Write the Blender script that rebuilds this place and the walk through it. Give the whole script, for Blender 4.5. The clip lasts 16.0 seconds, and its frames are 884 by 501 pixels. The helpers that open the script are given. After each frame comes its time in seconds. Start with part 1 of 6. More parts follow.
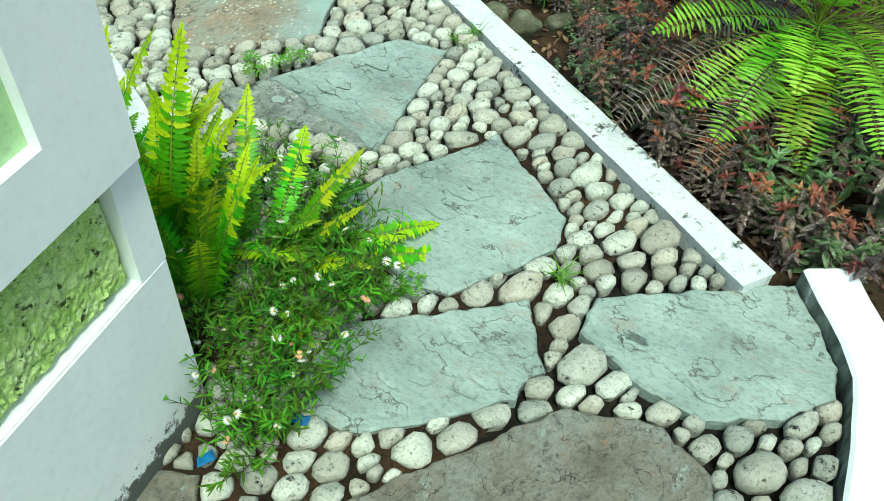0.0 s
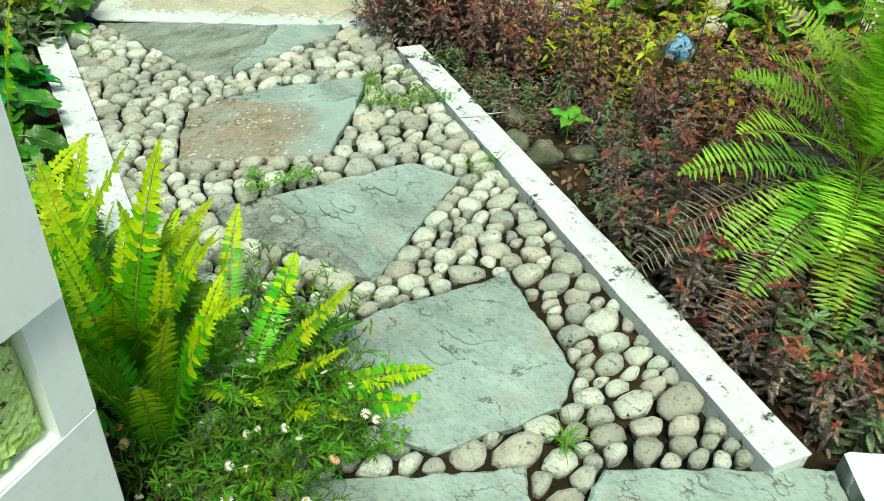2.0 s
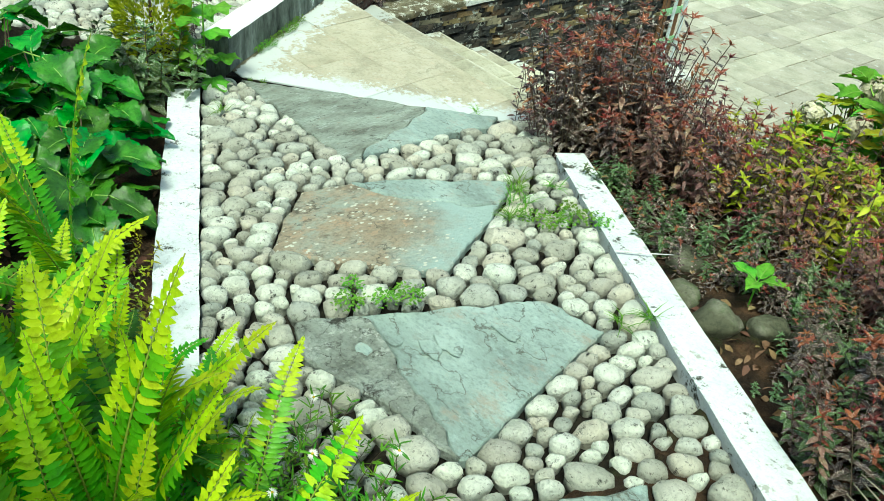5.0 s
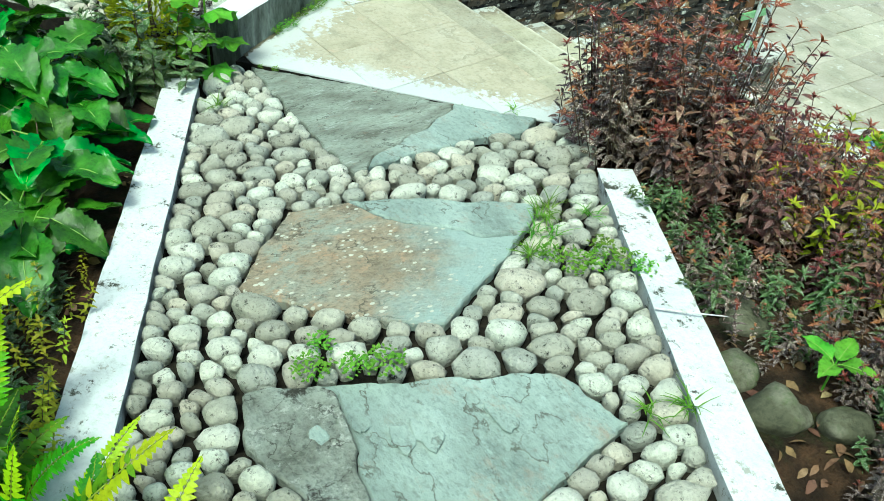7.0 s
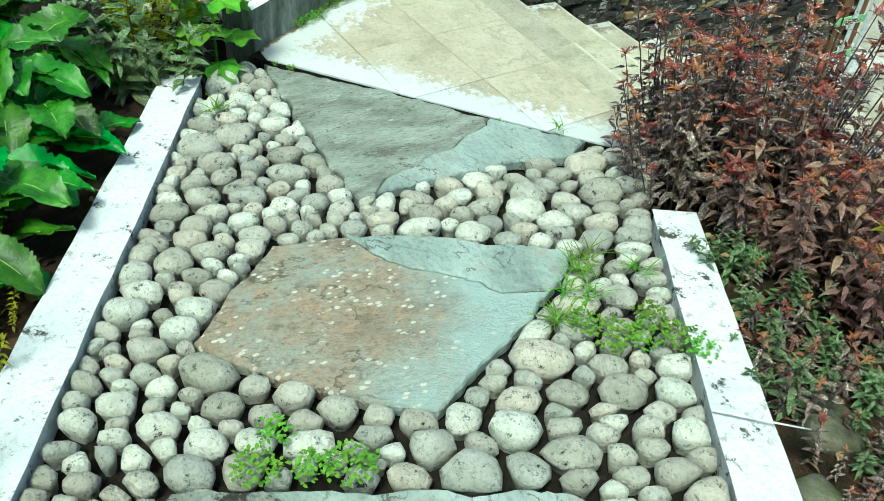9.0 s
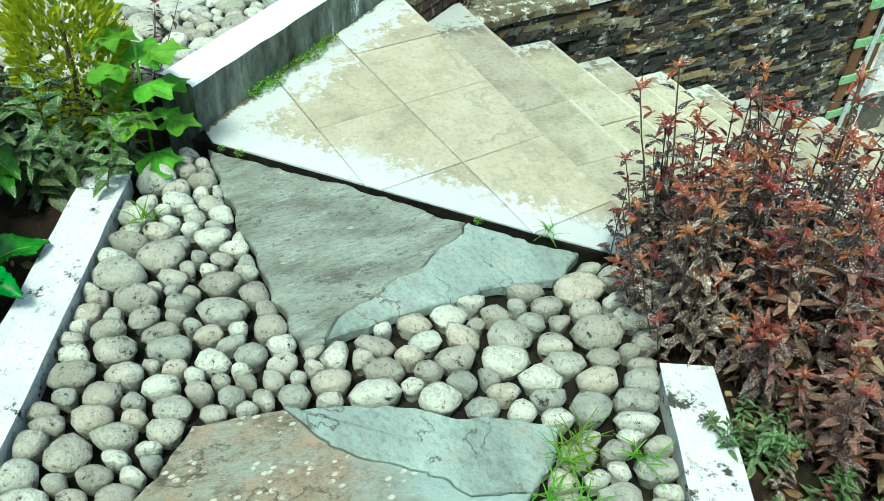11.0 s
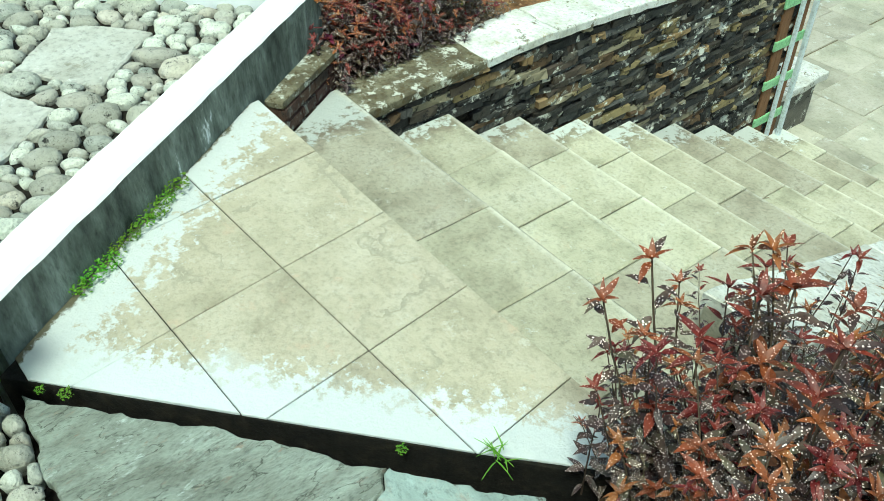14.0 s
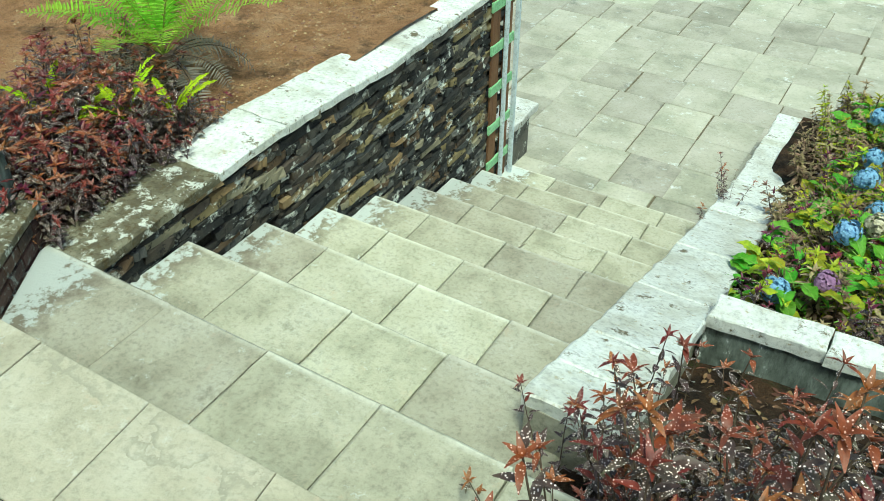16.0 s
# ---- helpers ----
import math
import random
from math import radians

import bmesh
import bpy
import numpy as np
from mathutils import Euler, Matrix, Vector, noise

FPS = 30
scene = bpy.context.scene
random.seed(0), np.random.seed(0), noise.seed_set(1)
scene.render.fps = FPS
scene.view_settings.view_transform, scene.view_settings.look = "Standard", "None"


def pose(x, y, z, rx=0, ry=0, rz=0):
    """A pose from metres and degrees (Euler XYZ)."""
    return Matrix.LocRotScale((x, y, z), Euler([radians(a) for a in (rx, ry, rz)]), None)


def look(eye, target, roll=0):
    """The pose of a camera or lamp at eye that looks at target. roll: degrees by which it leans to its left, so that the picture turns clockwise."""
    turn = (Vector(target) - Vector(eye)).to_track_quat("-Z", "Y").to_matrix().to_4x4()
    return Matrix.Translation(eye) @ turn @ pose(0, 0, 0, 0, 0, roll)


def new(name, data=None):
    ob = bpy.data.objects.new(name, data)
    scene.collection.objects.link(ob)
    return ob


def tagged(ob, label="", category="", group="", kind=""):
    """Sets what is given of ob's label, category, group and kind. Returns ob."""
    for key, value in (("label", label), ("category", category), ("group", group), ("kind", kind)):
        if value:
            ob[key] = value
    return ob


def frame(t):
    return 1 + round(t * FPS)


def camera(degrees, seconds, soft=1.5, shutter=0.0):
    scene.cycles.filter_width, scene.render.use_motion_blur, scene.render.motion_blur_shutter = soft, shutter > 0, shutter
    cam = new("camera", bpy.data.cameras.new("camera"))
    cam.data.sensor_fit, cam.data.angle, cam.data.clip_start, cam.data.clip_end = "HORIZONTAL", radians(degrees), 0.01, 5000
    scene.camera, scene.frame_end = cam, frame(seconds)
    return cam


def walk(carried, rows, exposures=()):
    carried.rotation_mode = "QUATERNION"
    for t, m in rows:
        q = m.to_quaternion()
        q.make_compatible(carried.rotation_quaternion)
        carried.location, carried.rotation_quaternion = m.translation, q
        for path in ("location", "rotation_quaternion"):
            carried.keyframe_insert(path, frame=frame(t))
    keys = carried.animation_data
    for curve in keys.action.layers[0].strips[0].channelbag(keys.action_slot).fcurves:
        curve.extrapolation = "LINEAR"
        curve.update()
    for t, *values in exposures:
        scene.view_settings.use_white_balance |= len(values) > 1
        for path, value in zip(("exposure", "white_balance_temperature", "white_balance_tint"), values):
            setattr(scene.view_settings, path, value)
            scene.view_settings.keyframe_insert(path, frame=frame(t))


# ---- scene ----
cam = camera(55.7, 16.0, 0.5)
PATH = [
    (0, (3.389, -2.993, 1.794), (2.677, -1.836, 0.326), 3.8),
    (0.5, (3.387, -2.908, 1.79), (2.652, -1.74, 0.341), 4.9),
    (1, (3.385, -2.851, 1.779), (2.608, -1.677, 0.358), 5.1),
    (1.5, (3.368, -2.823, 1.773), (2.548, -1.62, 0.402), 4.7),
    (2, (3.338, -2.779, 1.711), (2.454, -1.523, 0.43), 4.9),
    (2.5, (3.269, -2.699, 1.684), (2.315, -1.437, 0.462), 5.2),
    (3, (3.188, -2.617, 1.662), (2.2, -1.335, 0.488), 5.5),
    (3.5, (3.151, -2.578, 1.608), (2.118, -1.326, 0.439), 5.0),
    (4, (3.121, -2.564, 1.586), (2.057, -1.348, 0.408), 5.1),
    (4.5, (3.076, -2.488, 1.552), (1.956, -1.332, 0.365), 4.6),
    (5, (3.012, -2.336, 1.514), (1.798, -1.249, 0.354), 6.9),
    (5.2, (2.994, -2.288, 1.497), (1.763, -1.216, 0.342), 6.4),
    (7.3, (2.709, -1.844, 1.421), (1.435, -0.954, 0.162), 5.0),
    (7.5, (2.679, -1.821, 1.398), (1.405, -0.933, 0.139), 5.0),
    (8, (2.609, -1.739, 1.332), (1.296, -0.917, 0.067), 4.2),
    (8.5, (2.541, -1.636, 1.31), (1.211, -0.862, 0.032), 5.0),
    (9, (2.473, -1.57, 1.305), (1.138, -0.808, 0.025), 4.7),
    (9.5, (2.352, -1.504, 1.298), (1.016, -0.74, 0.02), 4.7),
    (9.7, (2.301, -1.476, 1.295), (0.963, -0.715, 0.017), 4.4),
    (11.8, (1.952, -1.15, 1.38), (0.644, -0.413, 0.059), 3.7),
    (12, (1.923, -1.126, 1.375), (0.614, -0.387, 0.056), 3.6),
    (12.5, (1.799, -1.068, 1.371), (0.498, -0.309, 0.055), 1.9),
    (13, (1.66, -1.01, 1.356), (0.388, -0.185, 0.052), 0.2),
    (13.5, (1.552, -0.948, 1.35), (0.312, -0.087, 0.037), 0.2),
    (14, (1.46, -0.861, 1.333), (0.241, 0.028, 0.021), -1.0),
    (14.5, (1.393, -0.778, 1.336), (0.284, 0.244, 0.022), 0.4),
    (15, (1.332, -0.73, 1.347), (0.35, 0.448, 0.063), 0.5),
    (15.5, (1.242, -0.715, 1.35), (0.381, 0.585, 0.098), -0.4),
    (16, (1.158, -0.683, 1.349), (0.341, 0.661, 0.112), 0.0),
]
EXPOSURES = [(0.0, 0.26, 6250, -18), (1.0, 0.26, 6700, -17), (2.0, 0.28, 7000, -16), (3.5, 0.32, 7000, -16), (5.0, 0.36, 6450, -18), (7.5, 0.37, 6100, -18), (12.0, 0.37, 6100, -18), (14.0, 0.29, 6150, -18), (16.0, 0.23, 6150, -18)]
walk(cam, [(t, look(eye, target, roll)) for t, eye, target, roll in PATH], EXPOSURES)

# ---------------------------------------------------------------- light
world = bpy.data.worlds.new("sky")
scene.world = world
world.use_nodes = True
wn = world.node_tree
sky = wn.nodes.new("ShaderNodeTexSky")
sky.sky_type = "NISHITA"
sky.sun_disc = False
sky.sun_elevation = radians(65)
sky.sun_rotation = radians(141)
sky.dust_density = 4.0
wn.links.new(sky.outputs[0], wn.nodes["Background"].inputs[0])
wn.nodes["Background"].inputs[1].default_value = 0.135
sun_lamp = new("sun", bpy.data.lights.new("sun", "SUN"))
sun_lamp.data.energy = 2.6
sun_lamp.data.angle = radians(12)
sun_lamp.data.color = (1.0, 0.96, 0.9)
sun_lamp.matrix_world = look((1.3, -1.6, 4.4), (0, 0, 0))


# ---------------------------------------------------------------- materials
def mat(name, cols, scale=8.0, rough=0.85, bump=0.3, fine=60.0, stain=None, stain_scale=2.0, stain_edge=(0.55, 0.68),
        random_tint=0.0, island=False, spots=None, spot_scale=60.0, spot_size=0.3, stretch=(1, 1, 1), bump_dist=0.01, spec=0.3, through_light=0.0, grain=0.6, palette=None, palette_mix=0.65, edges=(), spot_mask=False, layers=None, nosing=None):
    m = bpy.data.materials.new(name)
    m.use_nodes = True
    nt = m.node_tree
    n, l = nt.nodes, nt.links
    b = n["Principled BSDF"]
    b.inputs["Roughness"].default_value = rough
    b.inputs["Specular IOR Level"].default_value = spec
    tc = n.new("ShaderNodeTexCoord")
    mp = n.new("ShaderNodeMapping")
    mp.inputs["Scale"].default_value = stretch
    l.new(tc.outputs["Object"], mp.inputs["Vector"])
    info = n.new("ShaderNodeObjectInfo")
    add = n.new("ShaderNodeVectorMath")
    add.operation = "ADD"
    mul = n.new("ShaderNodeVectorMath")
    mul.operation = "SCALE"
    mul.inputs[0].default_value = (17.0, 29.0, 41.0)
    l.new(info.outputs["Random"], mul.inputs["Scale"])
    l.new(mp.outputs[0], add.inputs[0])
    l.new(mul.outputs[0], add.inputs[1])
    vec = add.outputs[0]

    def noise_tex(s, detail=6.0, ro=0.6):
        t = n.new("ShaderNodeTexNoise")
        t.inputs["Scale"].default_value = s
        t.inputs["Detail"].default_value = detail
        t.inputs["Roughness"].default_value = ro
        l.new(vec, t.inputs["Vector"])
        return t.outputs["Fac"]

    def ramp(fac, stops):
        r = n.new("ShaderNodeValToRGB")
        e = r.color_ramp.elements
        while len(e) < len(stops):
            e.new(0.5)
        for k, (p, c) in enumerate(stops):
            e[k].position = p
            e[k].color = (*c, 1)
        l.new(fac, r.inputs[0])
        return r.outputs[0]

    def mix(fac, a, c, kind="MIX"):
        x = n.new("ShaderNodeMix")
        x.data_type = "RGBA"
        x.blend_type = kind
        if isinstance(fac, float):
            x.inputs[0].default_value = fac
        else:
            l.new(fac, x.inputs[0])
        for k, v in ((6, a), (7, c)):
            if isinstance(v, tuple):
                x.inputs[k].default_value = (*v, 1)
            else:
                l.new(v, x.inputs[k])
        return x.outputs[2]

    big = noise_tex(scale)
    k = len(cols)
    col = ramp(big, [(0.3 + 0.4 * i / max(1, k - 1), c) for i, c in enumerate(cols)])
    small = noise_tex(fine, 8.0, 0.7)
    col = mix(grain, col, ramp(small, [(0.34, (0.3, 0.3, 0.3)), (0.5, (0.9, 0.9, 0.9)), (0.64, (1.0, 1.0, 1.0))]), "MULTIPLY")
    if palette:
        src = n.new("ShaderNodeNewGeometry").outputs["Random Per Island"] if island else info.outputs["Random"]
        pr = n.new("ShaderNodeValToRGB")
        pr.color_ramp.interpolation = "CONSTANT"
        e = pr.color_ramp.elements
        while len(e) < len(palette):
            e.new(0.5)
        for k2, c2 in enumerate(palette):
            e[k2].position = k2 / len(palette)
            e[k2].color = (*c2, 1)
        l.new(src, pr.inputs[0])
        col = mix(palette_mix, col, pr.outputs[0])
    if stain:
        for i, s in enumerate(stain):
            f = ramp(noise_tex(stain_scale * (1 + 1.7 * i), 10.0, 0.75), [(stain_edge[0], (0, 0, 0)), (stain_edge[1], (1, 1, 1))])
            col = mix(f, col, s)
    terrace = None
    if layers:
        # split-stone layers: thin broken edges along the contours of a slow noise
        slow = noise_tex(layers[0], 9.0, 0.56)
        lv = n.new("ShaderNodeMath")
        lv.operation = "MULTIPLY"
        lv.inputs[1].default_value = layers[1]
        l.new(slow, lv.inputs[0])
        fr = n.new("ShaderNodeMath")
        fr.operation = "FRACT"
        l.new(lv.outputs[0], fr.inputs[0])
        fl = n.new("ShaderNodeMath")
        fl.operation = "FLOOR"
        l.new(lv.outputs[0], fl.inputs[0])
        terrace = fl.outputs[0]
        line = ramp(fr.outputs[0], [(0.0, (1, 1, 1)), (0.045, (0.7, 0.7, 0.7)), (0.1, (0, 0, 0))])
        gaps = ramp(noise_tex(layers[0] * 1.7 + 3.3, 5.0), [(0.42, (0, 0, 0)), (0.54, (1, 1, 1))])
        col = mix(mix(1.0, line, gaps, "MULTIPLY"), col, layers[2])
        pits = ramp(noise_tex(layers[0] * 22, 6.0, 0.7), [(0.6, (0, 0, 0)), (0.68, (0.75, 0.75, 0.75))])
        patch_ = ramp(noise_tex(layers[0] * 0.9 + 1.1, 6.0), [(0.46, (0, 0, 0)), (0.6, (1, 1, 1))])
        col = mix(mix(1.0, pits, patch_, "MULTIPLY"), col, layers[2])
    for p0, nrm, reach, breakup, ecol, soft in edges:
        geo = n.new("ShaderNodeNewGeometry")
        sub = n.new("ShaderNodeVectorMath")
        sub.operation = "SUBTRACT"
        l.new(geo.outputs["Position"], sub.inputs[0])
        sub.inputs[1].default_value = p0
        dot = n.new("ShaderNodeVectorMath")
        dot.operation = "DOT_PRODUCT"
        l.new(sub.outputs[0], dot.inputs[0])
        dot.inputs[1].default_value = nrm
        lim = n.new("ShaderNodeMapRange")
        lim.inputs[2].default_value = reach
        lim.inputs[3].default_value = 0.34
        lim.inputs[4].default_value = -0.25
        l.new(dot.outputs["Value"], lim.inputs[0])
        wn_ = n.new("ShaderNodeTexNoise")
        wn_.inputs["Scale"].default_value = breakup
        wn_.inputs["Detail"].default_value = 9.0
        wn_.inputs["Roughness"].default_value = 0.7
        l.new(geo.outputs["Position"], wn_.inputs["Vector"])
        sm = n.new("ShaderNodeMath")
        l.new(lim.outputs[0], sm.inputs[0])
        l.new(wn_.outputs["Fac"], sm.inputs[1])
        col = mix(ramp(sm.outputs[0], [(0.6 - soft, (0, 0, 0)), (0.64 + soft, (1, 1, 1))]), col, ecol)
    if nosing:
        # worn pale front edges, and a darker band at the back of each tread
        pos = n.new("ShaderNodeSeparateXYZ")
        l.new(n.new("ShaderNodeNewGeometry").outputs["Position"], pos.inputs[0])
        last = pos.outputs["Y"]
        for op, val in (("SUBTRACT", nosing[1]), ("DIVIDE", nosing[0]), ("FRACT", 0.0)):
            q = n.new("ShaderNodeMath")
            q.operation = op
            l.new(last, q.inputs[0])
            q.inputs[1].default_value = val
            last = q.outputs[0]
        wear_band_breakup = ramp(noise_tex(16, 8.0, 0.7), [(0.36, (0.1, 0.1, 0.1)), (0.56, (0.75, 0.75, 0.75))])
        col = mix(mix(1.0, ramp(last, [(0.93, (0, 0, 0)), (0.975, (1, 1, 1))]), wear_band_breakup, "MULTIPLY"), col, nosing[2])
        col = mix(mix(1.0, ramp(last, [(0.0, (1, 1, 1)), (0.09, (0, 0, 0))]), wear_band_breakup, "MULTIPLY"), col, (0.16, 0.15, 0.11))
    if spots:
        v = n.new("ShaderNodeTexVoronoi")
        v.inputs["Scale"].default_value = spot_scale
        l.new(vec, v.inputs["Vector"])
        dots = ramp(v.outputs["Distance"], [(spot_size, (1, 1, 1)), (spot_size + 0.08, (0, 0, 0))])
        if spot_mask:
            dots = mix(1.0, dots, ramp(noise_tex(9, 4.0), [(0.5, (0, 0, 0)), (0.55, (1, 1, 1))]), "MULTIPLY")
        col = mix(dots, col, spots)
    if random_tint:
        src = info.outputs["Random"]
        if island:
            src = n.new("ShaderNodeNewGeometry").outputs["Random Per Island"]
        hs = n.new("ShaderNodeHueSaturation")
        mr = n.new("ShaderNodeMapRange")
        mr.inputs[3].default_value = 1 - random_tint
        mr.inputs[4].default_value = 1 + random_tint
        l.new(src, mr.inputs[0])
        l.new(mr.outputs[0], hs.inputs["Value"])
        mh = n.new("ShaderNodeMapRange")
        mh.inputs[3].default_value = 0.5 - random_tint * 0.07
        mh.inputs[4].default_value = 0.5 + random_tint * 0.07
        l.new(src, mh.inputs[0])
        l.new(mh.outputs[0], hs.inputs["Hue"])
        l.new(col, hs.inputs["Color"])
        col = hs.outputs[0]
    l.new(col, b.inputs["Base Color"])
    if bump:
        bp = n.new("ShaderNodeBump")
        bp.inputs["Strength"].default_value = bump
        bp.inputs["Distance"].default_value = bump_dist
        l.new(small, bp.inputs["Height"])
        bp2 = n.new("ShaderNodeBump")
        bp2.inputs["Strength"].default_value = bump
        bp2.inputs["Distance"].default_value = bump_dist * 2
        l.new(big, bp2.inputs["Height"])
        l.new(bp.outputs[0], bp2.inputs["Normal"])
        top = bp2
        if terrace is not None:
            top = n.new("ShaderNodeBump")
            top.inputs["Strength"].default_value = 0.9
            top.inputs["Distance"].default_value = layers[3] if len(layers) > 3 else 0.004
            l.new(terrace, top.inputs["Height"])
            l.new(bp2.outputs[0], top.inputs["Normal"])
        l.new(top.outputs[0], b.inputs["Normal"])
    if through_light:
        tr = n.new("ShaderNodeBsdfTranslucent")
        l.new(col, tr.inputs[0])
        ms = n.new("ShaderNodeMixShader")
        ms.inputs[0].default_value = through_light
        out = n["Material Output"]
        l.new(b.outputs[0], ms.inputs[1])
        l.new(tr.outputs[0], ms.inputs[2])
        l.new(ms.outputs[0], out.inputs[0])
    return m


COB = dict(cols=[(0.4, 0.41, 0.34), (0.7, 0.71, 0.6), (0.8, 0.81, 0.73)], scale=14, rough=0.72, bump=1.0, fine=120, stain=[(0.03, 0.03, 0.027), (0.16, 0.16, 0.13)], stain_scale=30, stain_edge=(0.57, 0.645), random_tint=0.32, palette_mix=0.45, grain=0.7,
           palette=[(0.64, 0.67, 0.55), (0.7, 0.69, 0.56), (0.48, 0.55, 0.5), (0.78, 0.78, 0.66), (0.5, 0.51, 0.42), (0.66, 0.59, 0.47), (0.75, 0.79, 0.7), (0.34, 0.36, 0.32), (0.68, 0.71, 0.61), (0.54, 0.59, 0.52)])
M_COBBLE = mat("river_cobble", **COB)
M_SLATE = mat("slate", [(0.22, 0.28, 0.255), (0.34, 0.43, 0.395), (0.45, 0.56, 0.52)], 3.5, 0.6, 0.55, 60, stain=[(0.24, 0.25, 0.21), (0.36, 0.28, 0.21), (0.45, 0.58, 0.55)], stain_scale=2.6, stain_edge=(0.55, 0.74), stretch=(1, 1.5, 1), bump_dist=0.012, grain=0.5, layers=(3.4, 7.0, (0.1, 0.105, 0.085)))
M_SLATE_DARK = mat("slate_grey", [(0.17, 0.185, 0.15), (0.29, 0.33, 0.28), (0.4, 0.46, 0.4)], 6, 0.7, 0.6, 60, stain=[(0.11, 0.11, 0.09), (0.5, 0.56, 0.53), (0.27, 0.22, 0.17)], stain_scale=5, stain_edge=(0.58, 0.68), stretch=(2.6, 1, 1), bump_dist=0.012, layers=(3.6, 8.0, (0.07, 0.075, 0.06)))
M_SLATE_ROUGH = mat("slate_rough", [(0.2, 0.22, 0.185), (0.36, 0.4, 0.35), (0.5, 0.57, 0.52)], 9, 0.8, 1.0, 60, stain=[(0.05, 0.05, 0.042), (0.56, 0.6, 0.55)], stain_scale=9, stain_edge=(0.56, 0.64), bump_dist=0.016, layers=(5.0, 9.0, (0.05, 0.05, 0.04)))
M_SLATE_BROWN = mat("slate_brown", [(0.17, 0.155, 0.12), (0.28, 0.27, 0.22), (0.36, 0.4, 0.36)], 5, 0.7, 0.9, 50, stain=[(0.1, 0.085, 0.065), (0.42, 0.5, 0.46), (0.4, 0.24, 0.15)], stain_scale=5, stain_edge=(0.58, 0.67), stretch=(1.4, 1, 1), bump_dist=0.018, layers=(4.0, 11.0, (0.05, 0.045, 0.035)))
M_SLATE_RUST = mat("slate_rusty", [(0.24, 0.21, 0.15), (0.38, 0.32, 0.23), (0.36, 0.4, 0.34)], 5, 0.7, 0.8, 60, stain=[(0.32, 0.38, 0.33), (0.16, 0.14, 0.1), (0.46, 0.32, 0.21)], stain_scale=4, stain_edge=(0.55, 0.66), edges=[((1.6, -0.95, 0), (-0.62, -0.78, 0), 0.4, 6.0, (0.37, 0.48, 0.45), 0.14)], stretch=(1.5, 1, 1), spots=(0.62, 0.63, 0.54), spot_scale=44, spot_size=0.26, spot_mask=True, bump_dist=0.012, layers=(2.6, 6.0, (0.11, 0.1, 0.075)))
M_SLATE_PALE = mat("pale_slab", [(0.4, 0.4, 0.34), (0.52, 0.53, 0.47), (0.6, 0.62, 0.57)], 6, 0.75, 0.6, 45, stain=[(0.26, 0.25, 0.19), (0.66, 0.68, 0.64)], stain_scale=7, stain_edge=(0.6, 0.68))
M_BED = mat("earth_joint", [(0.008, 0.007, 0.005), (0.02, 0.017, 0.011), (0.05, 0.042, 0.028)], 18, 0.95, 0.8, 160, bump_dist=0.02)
# near-black colour that paints shade into slab cracks and below the landing tiles
M_GAP_SHADE = mat("gap_shade_black", [(0.005, 0.005, 0.004), (0.014, 0.013, 0.009), (0.035, 0.03, 0.018)], 22, 0.95, 0.8, 160, bump_dist=0.02)
M_JOINT = mat("tile_joint", [(0.12, 0.1, 0.06), (0.24, 0.21, 0.14)], 18, 0.95, 0.5, 160)
M_SOIL = mat("garden_soil", [(0.014, 0.01, 0.007), (0.055, 0.033, 0.018), (0.15, 0.08, 0.04)], 9, 0.95, 1.0, 110, stain=[(0.03, 0.05, 0.012)], stain_scale=6, bump_dist=0.03)
M_CLAY = mat("red_clay_soil", [(0.26, 0.13, 0.055), (0.42, 0.23, 0.11), (0.5, 0.31, 0.17)], 9, 0.95, 1.0, 120, stain=[(0.1, 0.06, 0.03)], stain_scale=5, bump_dist=0.02)
M_WHITE = mat("white_paint", [(0.8, 0.84, 0.86), (0.85, 0.89, 0.91), (0.88, 0.91, 0.93)], 3, 0.65, 0.12, 50, grain=0.08)
# white paint with broken dark patches that thicken towards the wall's foot
M_WALLFOOT = mat("dark_footed_white_paint", [(0.78, 0.82, 0.83), (0.83, 0.87, 0.88), (0.86, 0.89, 0.9)], 3, 0.65, 0.15, 50, grain=0.1, edges=[((2.5, -2.5, 0.2), (0, 0, 1), 0.1, 7.0, (0.03, 0.032, 0.03), 0.05), ((2.5, -2.5, 0.2), (0, 0, 1), 0.14, 30.0, (0.1, 0.11, 0.1), 0.02)])
M_KERB = mat("worn_white_kerb", [(0.62, 0.67, 0.68), (0.71, 0.76, 0.77), (0.75, 0.79, 0.8)], 6, 0.8, 0.4, 80, stain=[(0.06, 0.065, 0.05), (0.4, 0.42, 0.38)], stain_scale=13, stain_edge=(0.572, 0.615), grain=0.3)
# mottled grey-green for upright sides, darker than the tops, with white chips
M_KERBSIDE = mat("dark_mottled_kerb_side", [(0.04, 0.05, 0.042), (0.16, 0.19, 0.165), (0.34, 0.4, 0.36)], 14, 0.9, 0.6, 70, stain=[(0.7, 0.75, 0.75)], stain_scale=7, stain_edge=(0.63, 0.66), stretch=(1, 1, 0.35))
